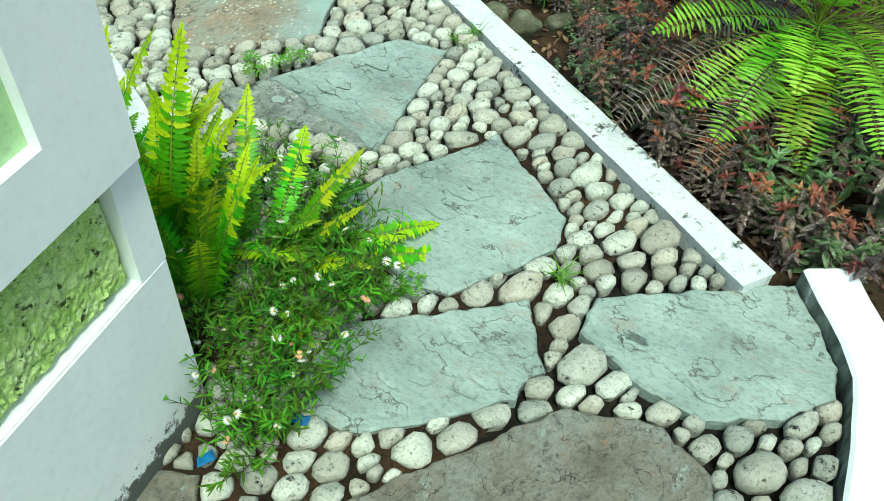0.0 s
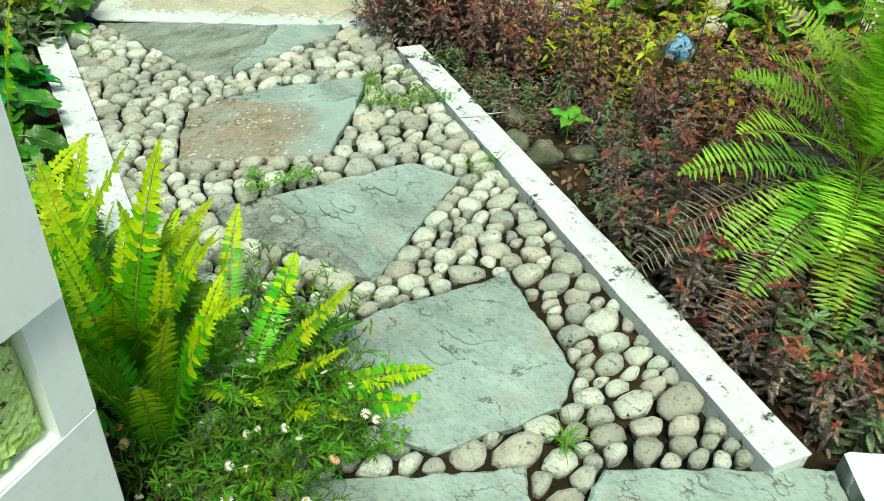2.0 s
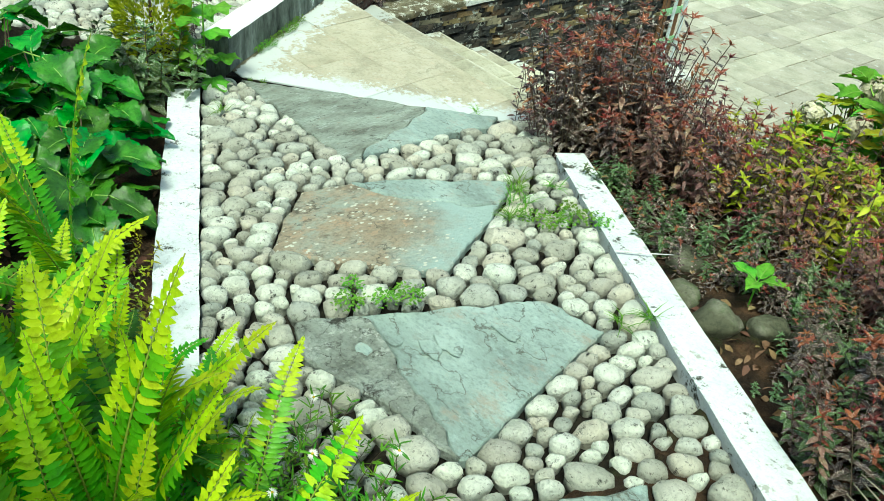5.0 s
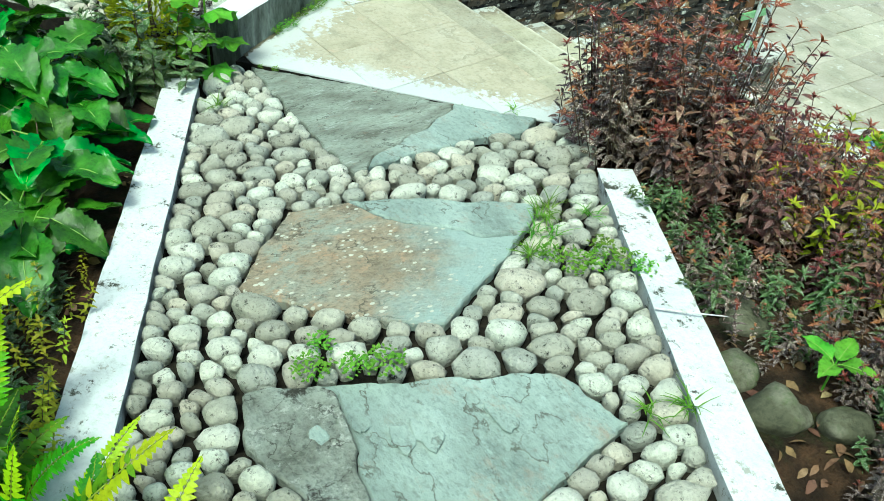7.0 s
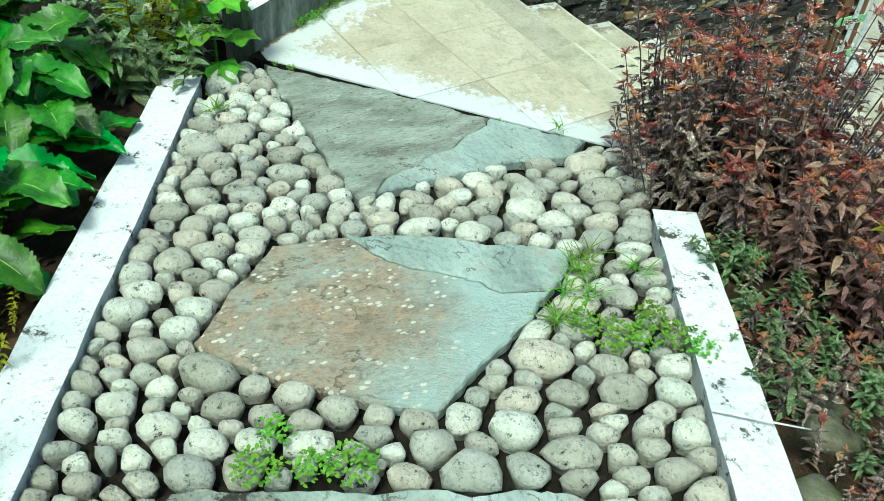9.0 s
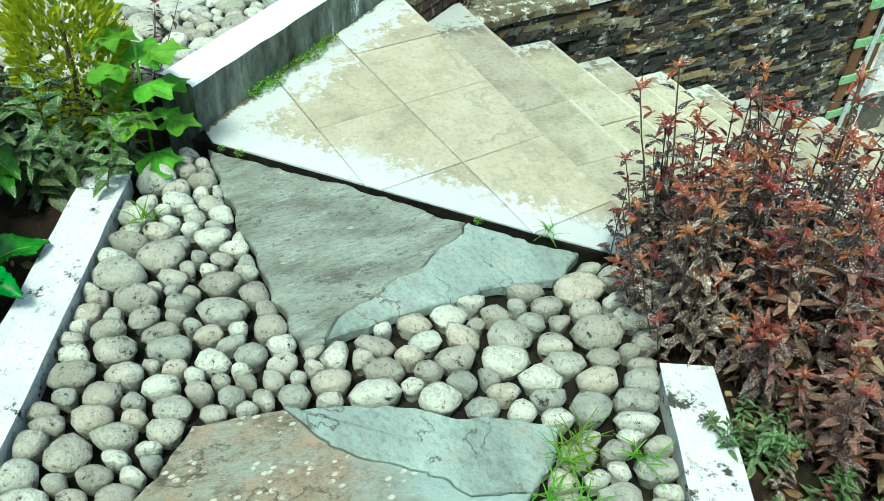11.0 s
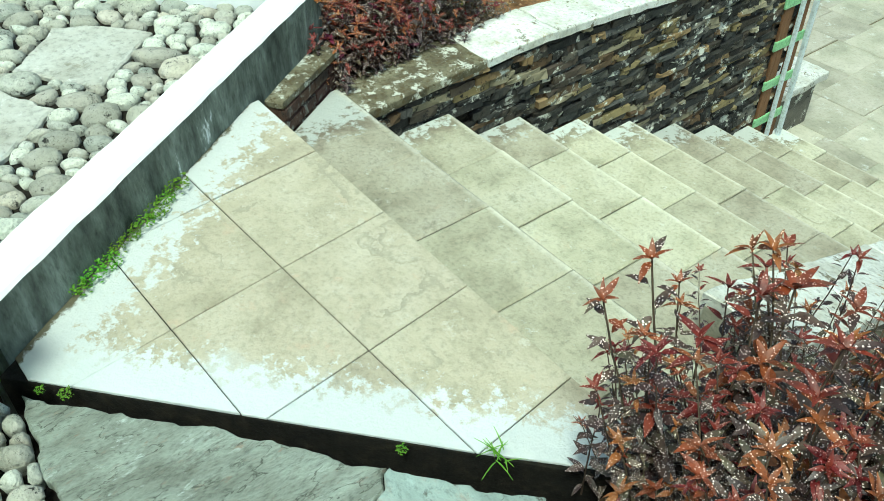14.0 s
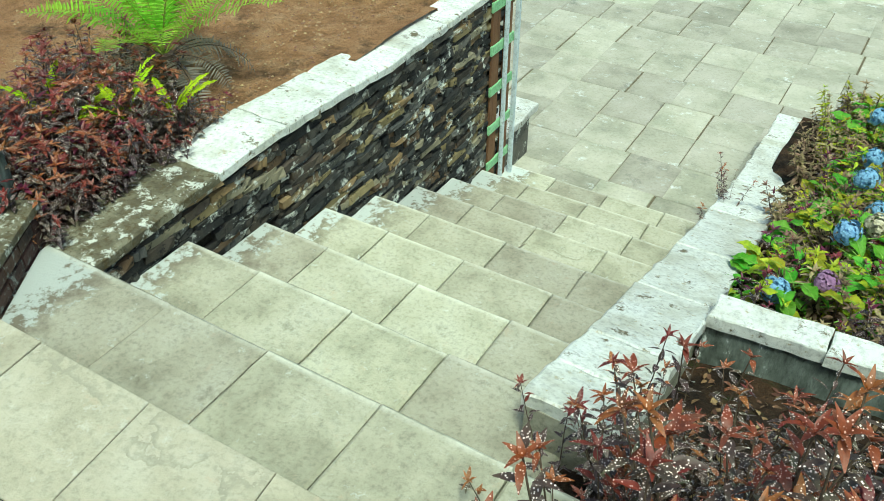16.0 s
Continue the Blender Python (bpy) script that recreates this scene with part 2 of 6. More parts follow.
M_TILE = mat("sandstone_tile", [(0.34, 0.315, 0.225), (0.47, 0.435, 0.325), (0.54, 0.51, 0.4)], 5, 0.75, 0.5, 70, stain=[(0.3, 0.28, 0.2), (0.5, 0.41, 0.3), (0.56, 0.55, 0.46)], stain_scale=4, stain_edge=(0.58, 0.7), random_tint=0.07, grain=0.35, layers=(3.0, 3.6, (0.34, 0.32, 0.24), 0.001),
             edges=[((0, -0.91, 0), (-0.665, 0.747, 0), 0.24, 5.0, (0.54, 0.57, 0.54), 0.08), ((0, -0.91, 0), (-0.665, 0.747, 0), 0.3, 34.0, (0.6, 0.65, 0.64), 0.02), ((-0.11, -0.82, 0), (0.805, 0.594, 0), 0.36, 26.0, (0.58, 0.62, 0.6), 0.015), ((-0.11, -0.82, 0), (0.805, 0.594, 0), 0.05, 20.0, (0.12, 0.11, 0.07), 0.03)])
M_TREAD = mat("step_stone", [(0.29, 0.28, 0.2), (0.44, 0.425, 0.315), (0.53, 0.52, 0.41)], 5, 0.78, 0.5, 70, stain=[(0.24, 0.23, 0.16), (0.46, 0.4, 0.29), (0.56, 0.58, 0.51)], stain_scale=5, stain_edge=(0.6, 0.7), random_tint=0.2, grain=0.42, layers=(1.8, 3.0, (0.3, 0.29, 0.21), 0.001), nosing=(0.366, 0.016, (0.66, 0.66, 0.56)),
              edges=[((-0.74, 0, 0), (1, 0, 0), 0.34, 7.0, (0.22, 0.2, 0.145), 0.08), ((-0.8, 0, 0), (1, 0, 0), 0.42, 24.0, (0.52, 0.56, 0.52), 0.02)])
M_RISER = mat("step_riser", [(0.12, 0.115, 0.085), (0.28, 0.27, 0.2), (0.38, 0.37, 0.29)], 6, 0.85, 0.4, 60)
YRD = dict(grain=0.3, cols=[(0.29, 0.29, 0.22), (0.43, 0.415, 0.33), (0.52, 0.5, 0.42)], scale=3, rough=0.7, bump=0.45, fine=50, stain=[(0.26, 0.26, 0.21), (0.62, 0.65, 0.62)], stain_scale=3.5, stain_edge=(0.58, 0.68), random_tint=0.16)
M_YARD = mat("yard_flag", **YRD)
LDG = dict(cols=[(0.015, 0.016, 0.017), (0.06, 0.06, 0.055), (0.16, 0.14, 0.1)], scale=7, rough=0.75, bump=0.7, fine=50, stain=[(0.55, 0.57, 0.51), (0.012, 0.013, 0.014)], stain_scale=9, stain_edge=(0.56, 0.61), random_tint=0.35, bump_dist=0.012, palette_mix=0.55,
           palette=[(0.012, 0.014, 0.016), (0.035, 0.036, 0.034), (0.02, 0.023, 0.024), (0.06, 0.05, 0.035), (0.014, 0.015, 0.017), (0.2, 0.13, 0.06), (0.03, 0.03, 0.028), (0.08, 0.075, 0.06), (0.018, 0.02, 0.022), (0.1, 0.07, 0.05), (0.05, 0.055, 0.052), (0.38, 0.33, 0.22), (0.3, 0.22, 0.1), (0.16, 0.15, 0.13), (0.34, 0.2, 0.1), (0.1, 0.1, 0.095)])
M_LEDGE = mat("ledge_stone", **LDG)
M_CAP = mat("lichened_cap", [(0.5, 0.5, 0.42), (0.7, 0.72, 0.67), (0.78, 0.81, 0.78)], 6, 0.85, 0.5, 55, stain=[(0.15, 0.13, 0.08), (0.42, 0.39, 0.28)], stain_scale=12, stain_edge=(0.575, 0.63), random_tint=0.1, grain=0.5)
M_CAP_MOSSY = mat("mossy_cap", [(0.06, 0.052, 0.033), (0.15, 0.135, 0.085), (0.28, 0.27, 0.19)], 8, 0.9, 0.6, 55, stain=[(0.58, 0.6, 0.53), (0.1, 0.08, 0.04)], stain_scale=18, stain_edge=(0.53, 0.58))
M_BRICK = mat("dark_brick", [(0.03, 0.022, 0.02), (0.09, 0.05, 0.038), (0.17, 0.11, 0.08)], 9, 0.85, 0.6, 60, stain=[(0.03, 0.03, 0.03), (0.35, 0.38, 0.34)], stain_scale=9, random_tint=0.35)
M_ROUGHCAST = mat("green_roughcast", [(0.36, 0.6, 0.12), (0.58, 0.82, 0.24), (0.7, 0.88, 0.4)], 16, 0.9, 0.5, 75, stain=[(0.04, 0.07, 0.015), (0.72, 0.88, 0.5)], stain_scale=34, stain_edge=(0.55, 0.61), bump_dist=0.03)
M_GREENPAINT = mat("pale_green_paint", [(0.42, 0.64, 0.3), (0.5, 0.72, 0.38), (0.55, 0.75, 0.44)], 4, 0.8, 0.3, 60, stain=[(0.1, 0.1, 0.09)], stain_scale=3, stain_edge=(0.62, 0.7), grain=0.3)


# ---------------------------------------------------------------- helpers
def mesh_ob(name, verts, faces, material, parent=None, smooth=False, m=None):
    me = bpy.data.meshes.new(name)
    me.from_pydata([tuple(v) for v in verts], [], faces)
    me.materials.append(material)
    if smooth:
        me.shade_smooth()
    me.update()
    ob = new(name, me)
    if parent:
        ob.parent = parent
    if m is not None:
        ob.matrix_basis = m
    return ob


def part(name, bm, material, parent, label=""):
    me = bpy.data.meshes.new(name)
    bm.to_mesh(me)
    bm.free()
    me.materials.append(material)
    ob = new(name, me)
    ob.parent = parent
    if label:
        ob["label"] = label
    return ob


def thing(name, label, category, group="", at=(0, 0, 0)):
    ob = new(name)
    ob.location = at
    return tagged(ob, label, category, group)


def setting(name, label, category="structure"):
    return tagged(new(name), label, category, kind="structure")


def path_z(x):
    return 0.015 + 0.075 * x


def clip(poly, p, nrm):
    """The part of a convex polygon on the side of the line through p that nrm points away from."""
    out = []
    for i in range(len(poly)):
        a, b = poly[i], poly[(i + 1) % len(poly)]
        da = (a[0] - p[0]) * nrm[0] + (a[1] - p[1]) * nrm[1]
        db = (b[0] - p[0]) * nrm[0] + (b[1] - p[1]) * nrm[1]
        if da <= 0:
            out.append(a)
        if da * db < 0:
            t = da / (da - db)
            out.append((a[0] + t * (b[0] - a[0]), a[1] + t * (b[1] - a[1])))
    return out


def area(poly):
    return 0.5 * sum(poly[i - 1][0] * poly[i][1] - poly[i][0] * poly[i - 1][1] for i in range(len(poly)))


def inside(p, poly):
    c = False
    for i in range(len(poly)):
        a, b = poly[i - 1], poly[i]
        if (a[1] > p[1]) != (b[1] > p[1]) and p[0] < (b[0] - a[0]) * (p[1] - a[1]) / (b[1] - a[1]) + a[0]:
            c = not c
    return c


def shrink(poly, d):
    """A convex polygon drawn in by d."""
    if area(poly) < 0:
        poly = poly[::-1]
    out = list(poly)
    for i in range(len(poly)):
        a, b = poly[i], poly[(i + 1) % len(poly)]
        ln = math.hypot(b[0] - a[0], b[1] - a[1])
        if ln < 1e-6:
            continue
        nrm = ((b[1] - a[1]) / ln, -(b[0] - a[0]) / ln)
        out = clip(out, (a[0] - nrm[0] * d, a[1] - nrm[1] * d), nrm)
        if len(out) < 3:
            return []
    return out


def rough_outline(poly, step=0.03, amp=0.006, seed=0.0):
    """The outline cut into short pieces and made uneven like broken stone."""
    out = []
    for i in range(len(poly)):
        a, b = Vector(poly[i]), Vector(poly[(i + 1) % len(poly)])
        k = max(1, int((b - a).length / step))
        for j in range(k):
            p = a.lerp(b, j / k)
            q = noise.noise_vector(Vector((p.x * 14, p.y * 14, seed)))
            q2 = noise.noise_vector(Vector((p.x * 45, p.y * 45, seed + 7)))
            out.append((p.x + q.x * amp * 2 + q2.x * amp, p.y + q.y * amp * 2 + q2.y * amp))
    return out


def prism(name, poly, top, thick, material, parent=None, bevel=0.004, lift=None):
    """A plate with the outline poly; top(x, y) is its upper face, with a small bevelled edge."""
    if area(poly) < 0:
        poly = poly[::-1]
    n = len(poly)
    cx = sum(p[0] for p in poly) / n
    cy = sum(p[1] for p in poly) / n
    ins = []
    for x, y in poly:
        d = math.hypot(x - cx, y - cy)
        k = max(0.0, 1 - bevel * 1.4 / max(d, 1e-4))
        ins.append((cx + (x - cx) * k, cy + (y - cy) * k))
    v = [(x - cx, y - cy, top(x, y)) for x, y in ins]
    v += [(x - cx, y - cy, top(x, y) - bevel) for x, y in poly]
    v += [(x - cx, y - cy, top(x, y) - thick) for x, y in poly]
    f = [tuple(range(n))]
    for i in range(n):
        j = (i + 1) % n
        f.append((n + i, n + j, j, i))
        f.append((2 * n + i, 2 * n + j, n + j, n + i))
    f.append(tuple(range(3 * n - 1, 2 * n - 1, -1)))
    ob = mesh_ob(name, v, f, material, parent)
    ob.location = (cx, cy, 0)
    return ob


def block(name, a, b, material, parent=None, bevel=0.006):
    bm = bmesh.new()
    bmesh.ops.create_cube(bm, size=1)
    c = [(a[i] + b[i]) / 2 for i in range(3)]
    for v in bm.verts:
        v.co = [v.co[i] * (b[i] - a[i]) for i in range(3)]
    if bevel:
        bmesh.ops.bevel(bm, geom=bm.edges[:], offset=bevel, segments=2, affect="EDGES")
    ob = part(name, bm, material, parent)
    ob.location = c
    return ob


def run_of(name, line, width, z_top, z_bottom, material, parent=None, side=None, wob=0.004, step=0.06, m_i=None):
    """A kerb or wall along a line of points: its top has this width to the left of the line."""
    pts = []
    for i in range(len(line) - 1):
        a, b = Vector(line[i]), Vector(line[i + 1])
        k = max(1, int((b - a).length / step))
        pts += [a.lerp(b, j / k) for j in range(k)]
    pts.append(Vector(line[-1]))
    v, f = [], []
    for i, p in enumerate(pts):
        d = (pts[min(i + 1, len(pts) - 1)] - pts[max(i - 1, 0)]).normalized()
        nrm = Vector((-d.y, d.x))
        q = noise.noise_vector(Vector((p.x * 9, p.y * 9, 3)))
        zt, zb = z_top(p.x, p.y), z_bottom(p.x, p.y)
        a = p + nrm * q.x * wob
        b = p + nrm * (width + q.y * wob)
        r = 0.008
        zt += q.z * wob * 0.6
        v += [(a.x, a.y, zb), (a.x, a.y, zt - r), (*(a + nrm * r), zt), (*(b - nrm * r), zt), (b.x, b.y, zt - r), (b.x, b.y, zb)]
    for i in range(len(pts) - 1):
        for j in range(5):
            o = i * 6 + j
            f.append((o, o + 1, o + 7, o + 6))
    f.append((0, 5, 4, 3, 2, 1))
    o = (len(pts) - 1) * 6
    f.append(tuple(o + j for j in range(6)))
    ob = mesh_ob(name, v, f, material, parent)
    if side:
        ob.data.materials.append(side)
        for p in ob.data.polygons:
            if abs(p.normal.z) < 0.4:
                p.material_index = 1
    bm = bmesh.new()
    bm.from_mesh(ob.data)
    bmesh.ops.recalc_face_normals(bm, faces=bm.faces)
    bm.to_mesh(ob.data)
    bm.free()
    return ob


def sheet(name, x0, x1, y0, y1, step, zf, material, parent=None):
    nx, ny = int((x1 - x0) / step) + 1, int((y1 - y0) / step) + 1
    v = []
    for j in range(ny):
        for i in range(nx):
            x, y = x0 + (x1 - x0) * i / (nx - 1), y0 + (y1 - y0) * j / (ny - 1)
            v.append((x, y, zf(x, y)))
    f = [(j * nx + i, j * nx + i + 1, (j + 1) * nx + i + 1, (j + 1) * nx + i) for j in range(ny - 1) for i in range(nx - 1)]
    return mesh_ob(name, v, f, material, parent, smooth=True)


def lerp_table(x, table):
    if x <= table[0][0]:
        return table[0][1]
    for (a, p), (b, q) in zip(table, table[1:]):
        if x <= b:
            return p + (q - p) * (x - a) / (b - a)
    return table[-1][1]


# ---------------------------------------------------------------- ground and soil
RISER, GOING, STEPS = 0.16, 0.366, 10
YARD_Z = -RISER * STEPS


def stair_left(y):
    return -0.655 - 0.04 * y


def cap_in(y):
    return 0.62 - 0.02 * y


ground = tagged(mesh_ob("ground", [(-900, -900, YARD_Z - 0.06), (900, -900, YARD_Z - 0.06), (900, 900, YARD_Z - 0.06), (-900, 900, YARD_Z - 0.06)], [(0, 1, 2, 3)], M_SOIL), "brown bare earth around the garden terraces", "ground", kind="structure")


def right_soil(x, y):
    base = lerp_table(y - 0.35 * (x - 1.0), [(-1.0, 0.14), (-0.2, 0.08), (0.4, -0.25), (1.3, -0.62), (3.0, -1.05), (5, -1.3)])
    base += 0.05 * max(0, x - 2.2)
    return base + 0.03 * noise.noise(Vector((x * 3, y * 3, 1))) + 0.012 * noise.noise(Vector((x * 14, y * 14, 1)))


def kerb_right_y(x):
    return -0.33 - 0.563 * (x - 1.31)


def soil_right_surface(x, y):
    z = right_soil(x, y)
    if y < kerb_right_y(x) + 0.06:
        z = path_z(x) - 0.14
    if x < 0.97 and y < 0.36 and y > -0.4 and x < 0.78 + 0.6 * max(0, y + 0.3):
        z = -0.4
    if x < cap_in(y) + 0.12 and y > 0.2:
        z = YARD_Z - 0.1
    return z


tagged(sheet("garden_bed_soil", 0.62, 7.5, -3.2, 4.5, 0.06, soil_right_surface, M_SOIL), "dark garden bed soil with leaf litter", "soil", kind="structure")


def left_soil(x, y):
    return path_z(x) - 0.03 + 0.025 * noise.noise(Vector((x * 4, y * 4, 5))) + 0.01 * noise.noise(Vector((x * 15, y * 15, 5)))


def kerb_left_y(x):
    return -1.13 - 0.457 * (x - 0.14)


def soil_left_surface(x, y):
    if y > kerb_left_y(x) - 0.05 and x < 2.4:
        return -0.12
    return left_soil(x, y)


tagged(sheet("left_bed_soil", -0.12, 3.0, -5.0, -0.95, 0.06, soil_left_surface, M_SOIL), "dark damp soil of the fern bed", "soil", kind="structure")


def upper_soil(x, y):
    return -0.215 + 0.035 * noise.noise(Vector((x * 2, y * 2, 8))) + 0.012 * noise.noise(Vector((x * 12, y * 12, 8))) + 0.05 * max(0, -1.4 - x)


tagged(sheet("upper_bed_soil", -6.0, -0.86, 0.12, 3.09, 0.07, lambda x, y: upper_soil(x, y) if x < stair_left(y) - 0.1 else -0.5, M_CLAY), "reddish brown bare clay soil in the raised bed", "soil", kind="structure")

# ---------------------------------------------------------------- the cobbled path
LANDING_A, LANDING_B = Vector((0.0, -0.91)), Vector((0.73, -0.26))
PATH_OUT = [(0.03, -0.965), (0.48, -0.59), (0.95, -0.24), (1.1, -0.13), (1.31, -0.33), (3.30, -1.45), (3.405, -1.35), (3.55, -1.525), (3.6, -1.605), (3.645, -1.78), (3.68, -2.0), (3.75, -2.6), (3.8, -4.4), (2.36, -4.4), (2.36, -2.33), (2.2, -2.1), (1.54, -1.77), (0.14, -1.13), (0.08, -1.06)]
path_thing = setting("garden_path", "cobbled garden path with large slate stepping slabs", "path")
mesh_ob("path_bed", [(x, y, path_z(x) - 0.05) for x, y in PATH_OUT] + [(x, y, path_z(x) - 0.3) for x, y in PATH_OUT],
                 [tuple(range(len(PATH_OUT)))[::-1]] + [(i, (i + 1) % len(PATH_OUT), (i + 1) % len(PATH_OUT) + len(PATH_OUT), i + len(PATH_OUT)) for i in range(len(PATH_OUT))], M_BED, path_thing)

SLABS = [
    [(3.11, -1.99), (3.31, -1.91), (3.43, -1.97), (3.50, -2.1), (3.45, -2.5), (3.0, -2.75), (2.78, -2.56), (2.9, -2.35)],
    [(2.55, -2.08), (2.89, -1.76), (3.03, -1.93), (2.995, -1.98), (3.02, -2.02), (2.83, -2.24), (2.74, -2.31), (2.58, -2.28)],
    [(3.02, -1.66), (3.41, -1.35), (3.57, -1.55), (3.59, -1.64), (3.52, -1.75), (3.37, -1.85), (3.25, -1.85), (3.04, -1.78)],
    [(2.48, -1.23), (2.82, -1.44), (2.86, -1.56), (2.72, -1.85), (2.6, -1.88), (2.31, -1.79), (2.25, -1.72), (2.3, -1.59)],
    [(1.61, -1.55), (1.69, -1.36), (1.895, -0.95), (2.08, -0.915), (2.13, -1.15), (2.21, -1.48), (2.2, -1.51), (2.02, -1.52), (1.76, -1.6)],
    [(1.03, -1.19), (1.07, -1.02), (1.15, -0.85), (1.34, -0.58), (1.43, -0.68), (1.54, -0.88), (1.64, -1.07), (1.57, -1.18), (1.45, -1.3), (1.31, -1.42), (1.28, -1.42), (1.17, -1.33)],
    [(0.062, -0.914), (0.462, -0.582), (0.652, -0.457), (0.912, -0.252), (0.97, -0.33), (0.94, -0.48), (0.93, -0.67), (0.93, -0.94), (0.7, -0.94), (0.44, -0.93)],
    [(2.4, -2.62), (2.56, -2.55), (2.68, -2.66), (2.7, -2.9), (2.5, -3.05), (2.42, -3.0)],
]


CRACKS = {
    6: [(0.69, -0.43), (0.727, -0.463), (0.738, -0.496), (0.758, -0.546), (0.787, -0.592), (0.804, -0.657), (0.826, -0.709), (0.851, -0.778), (0.875, -0.83), (0.93, -0.9)],
    5: [(1.075, -1.03), (1.192, -0.98), (1.255, -0.925), (1.311, -0.853), (1.394, -0.799), (1.455, -0.691)],
    4: [(1.67, -1.4), (1.717, -1.391), (1.84, -1.409), (1.91, -1.435), (1.994, -1.449), (2.067, -1.457), (2.161, -1.485), (2.204, -1.5)],
}


def split(poly, crack):
    """The two parts into which a crack from edge to edge divides a polygon."""
    if area(poly) < 0:
        poly = poly[::-1]

    def edge_of(p):
        best = None
        for i in range(len(poly)):
            a, b = Vector(poly[i]), Vector(poly[(i + 1) % len(poly)])
            t = max(0.0, min(1.0, (Vector(p) - a).dot(b - a) / (b - a).length_squared))
            d = (a.lerp(b, t) - Vector(p)).length
            if best is None or d < best[0]:
                best = (d, i, tuple(a.lerp(b, t)))
        return best[1], best[2]

    i, pa = edge_of(crack[0])
    j, pb = edge_of(crack[-1])
    line = [pa] + list(crack[1:-1]) + [pb]
    n = len(poly)
    one, k = list(line), j
    while k != i:
        k = (k + 1) % n
        one.append(poly[k])
    two, k = line[::-1], i
    while k != j:
        k = (k + 1) % n
        two.append(poly[k])
    return one, two


def slate_slab(poly, k, parent, zf):
    """A split slate plate with a finely broken outline; cracked ones lie in two pieces of uneven height."""
    out = rough_outline(poly, 0.018, 0.0065, k * 3.1)
    if area(out) < 0:
        out = out[::-1]
    n = len(out)
    cx, cy = sum(p[0] for p in out) / n, sum(p[1] for p in out) / n
    bm = bmesh.new()

    def plate(pts, top, depth, bev, mi=0):
        if area(pts) < 0:
            pts = pts[::-1]
        m = len(pts)
        ring = []
        for q in range(m):
            (x0, y0), (x, y), (x1, y1) = pts[q - 1], pts[q], pts[(q + 1) % m]
            dx, dy = x1 - x0, y1 - y0
            d = max(1e-5, math.hypot(dx, dy))
            w = bev * (1 + 0.8 * noise.noise(Vector((x * 25, y * 25, k))))
            ring.append((x - dy / d * w, y + dx / d * w))
        a = [bm.verts.new((x - cx, y - cy, zf(x) + top)) for x, y in ring]
        b = [bm.verts.new((x - cx, y - cy, zf(x) + top - min(0.006, depth * 0.5))) for x, y in pts]
        c = [bm.verts.new((x - cx, y - cy, zf(x) + top - depth)) for x, y in pts]
        bm.faces.new(a).material_index = mi
        for i in range(m):
            j = (i + 1) % m
            bm.faces.new((b[i], b[j], a[j], a[i])).material_index = mi
            bm.faces.new((c[i], c[j], b[j], b[i])).material_index = mi

    def drawn_in(pts, d):
        if area(pts) < 0:
            pts = pts[::-1]
        res = []
        for q in range(len(pts)):
            (x0, y0), (x, y), (x1, y1) = pts[q - 1], pts[q], pts[(q + 1) % len(pts)]
            dx, dy = x1 - x0, y1 - y0
            ln = max(1e-5, math.hypot(dx, dy))
            res.append((x - dy / ln * d, y + dx / ln * d))
        return res

    rs = random.Random(k + 40)
    if k in CRACKS:
        one, two = split(poly, CRACKS[k])
        # base plate coloured black for the shade down in the crack
        plate(drawn_in(out, 0.004), -0.016, 0.03, 0.002, 2)
        for mi, part_poly in ((0, one), (1, two)):
            fine = rough_outline(part_poly, 0.014, 0.0065, k * 3.1)
            plate(drawn_in(fine, 0.0012), (-0.004 if mi == (0 if k == 4 else 1) else 0.001) + (0.0015 if mi else 0), 0.03, 0.004, mi)
    else:
        plate(out, -0.002, 0.045, 0.006)
    for _ in range(5 if k < 5 else 0):
        px, py = cx + rs.uniform(-0.17, 0.17), cy + rs.uniform(-0.17, 0.17)
        r = rs.uniform(0.016, 0.034)
        patch = []
        for i in range(16):
            w = r * (1 + 0.55 * noise.noise(Vector((math.cos(i * 0.3927) * 1.6, math.sin(i * 0.3927) * 1.6, px * 30 + k))))
            patch.append((px + 1.4 * w * math.cos(i * 0.3927), py + 0.8 * w * math.sin(i * 0.3927)))
        if all(inside(p, poly) for p in patch):
            plate(rough_outline(patch, 0.006, 0.003, k + 5.5), 0.0042, 0.0035, 0.0016, 1 if k in (5, 6) else 0)
    main = {0: M_SLATE_BROWN, 7: M_SLATE_BROWN}.get(k, M_SLATE if k < 10 else M_SLATE_PALE)
    ob = part("slate_slab", bm, main, parent)
    ob.data.materials.append({5: M_SLATE_RUST, 6: M_SLATE_DARK, 4: M_SLATE_ROUGH}.get(k, main))
    ob.data.materials.append(M_GAP_SHADE)
    ob.location = (cx, cy, 0)
    return ob


for k, s in enumerate(SLABS):
    slate_slab(s, k, path_thing, lambda x: path_z(x) - 0.009)


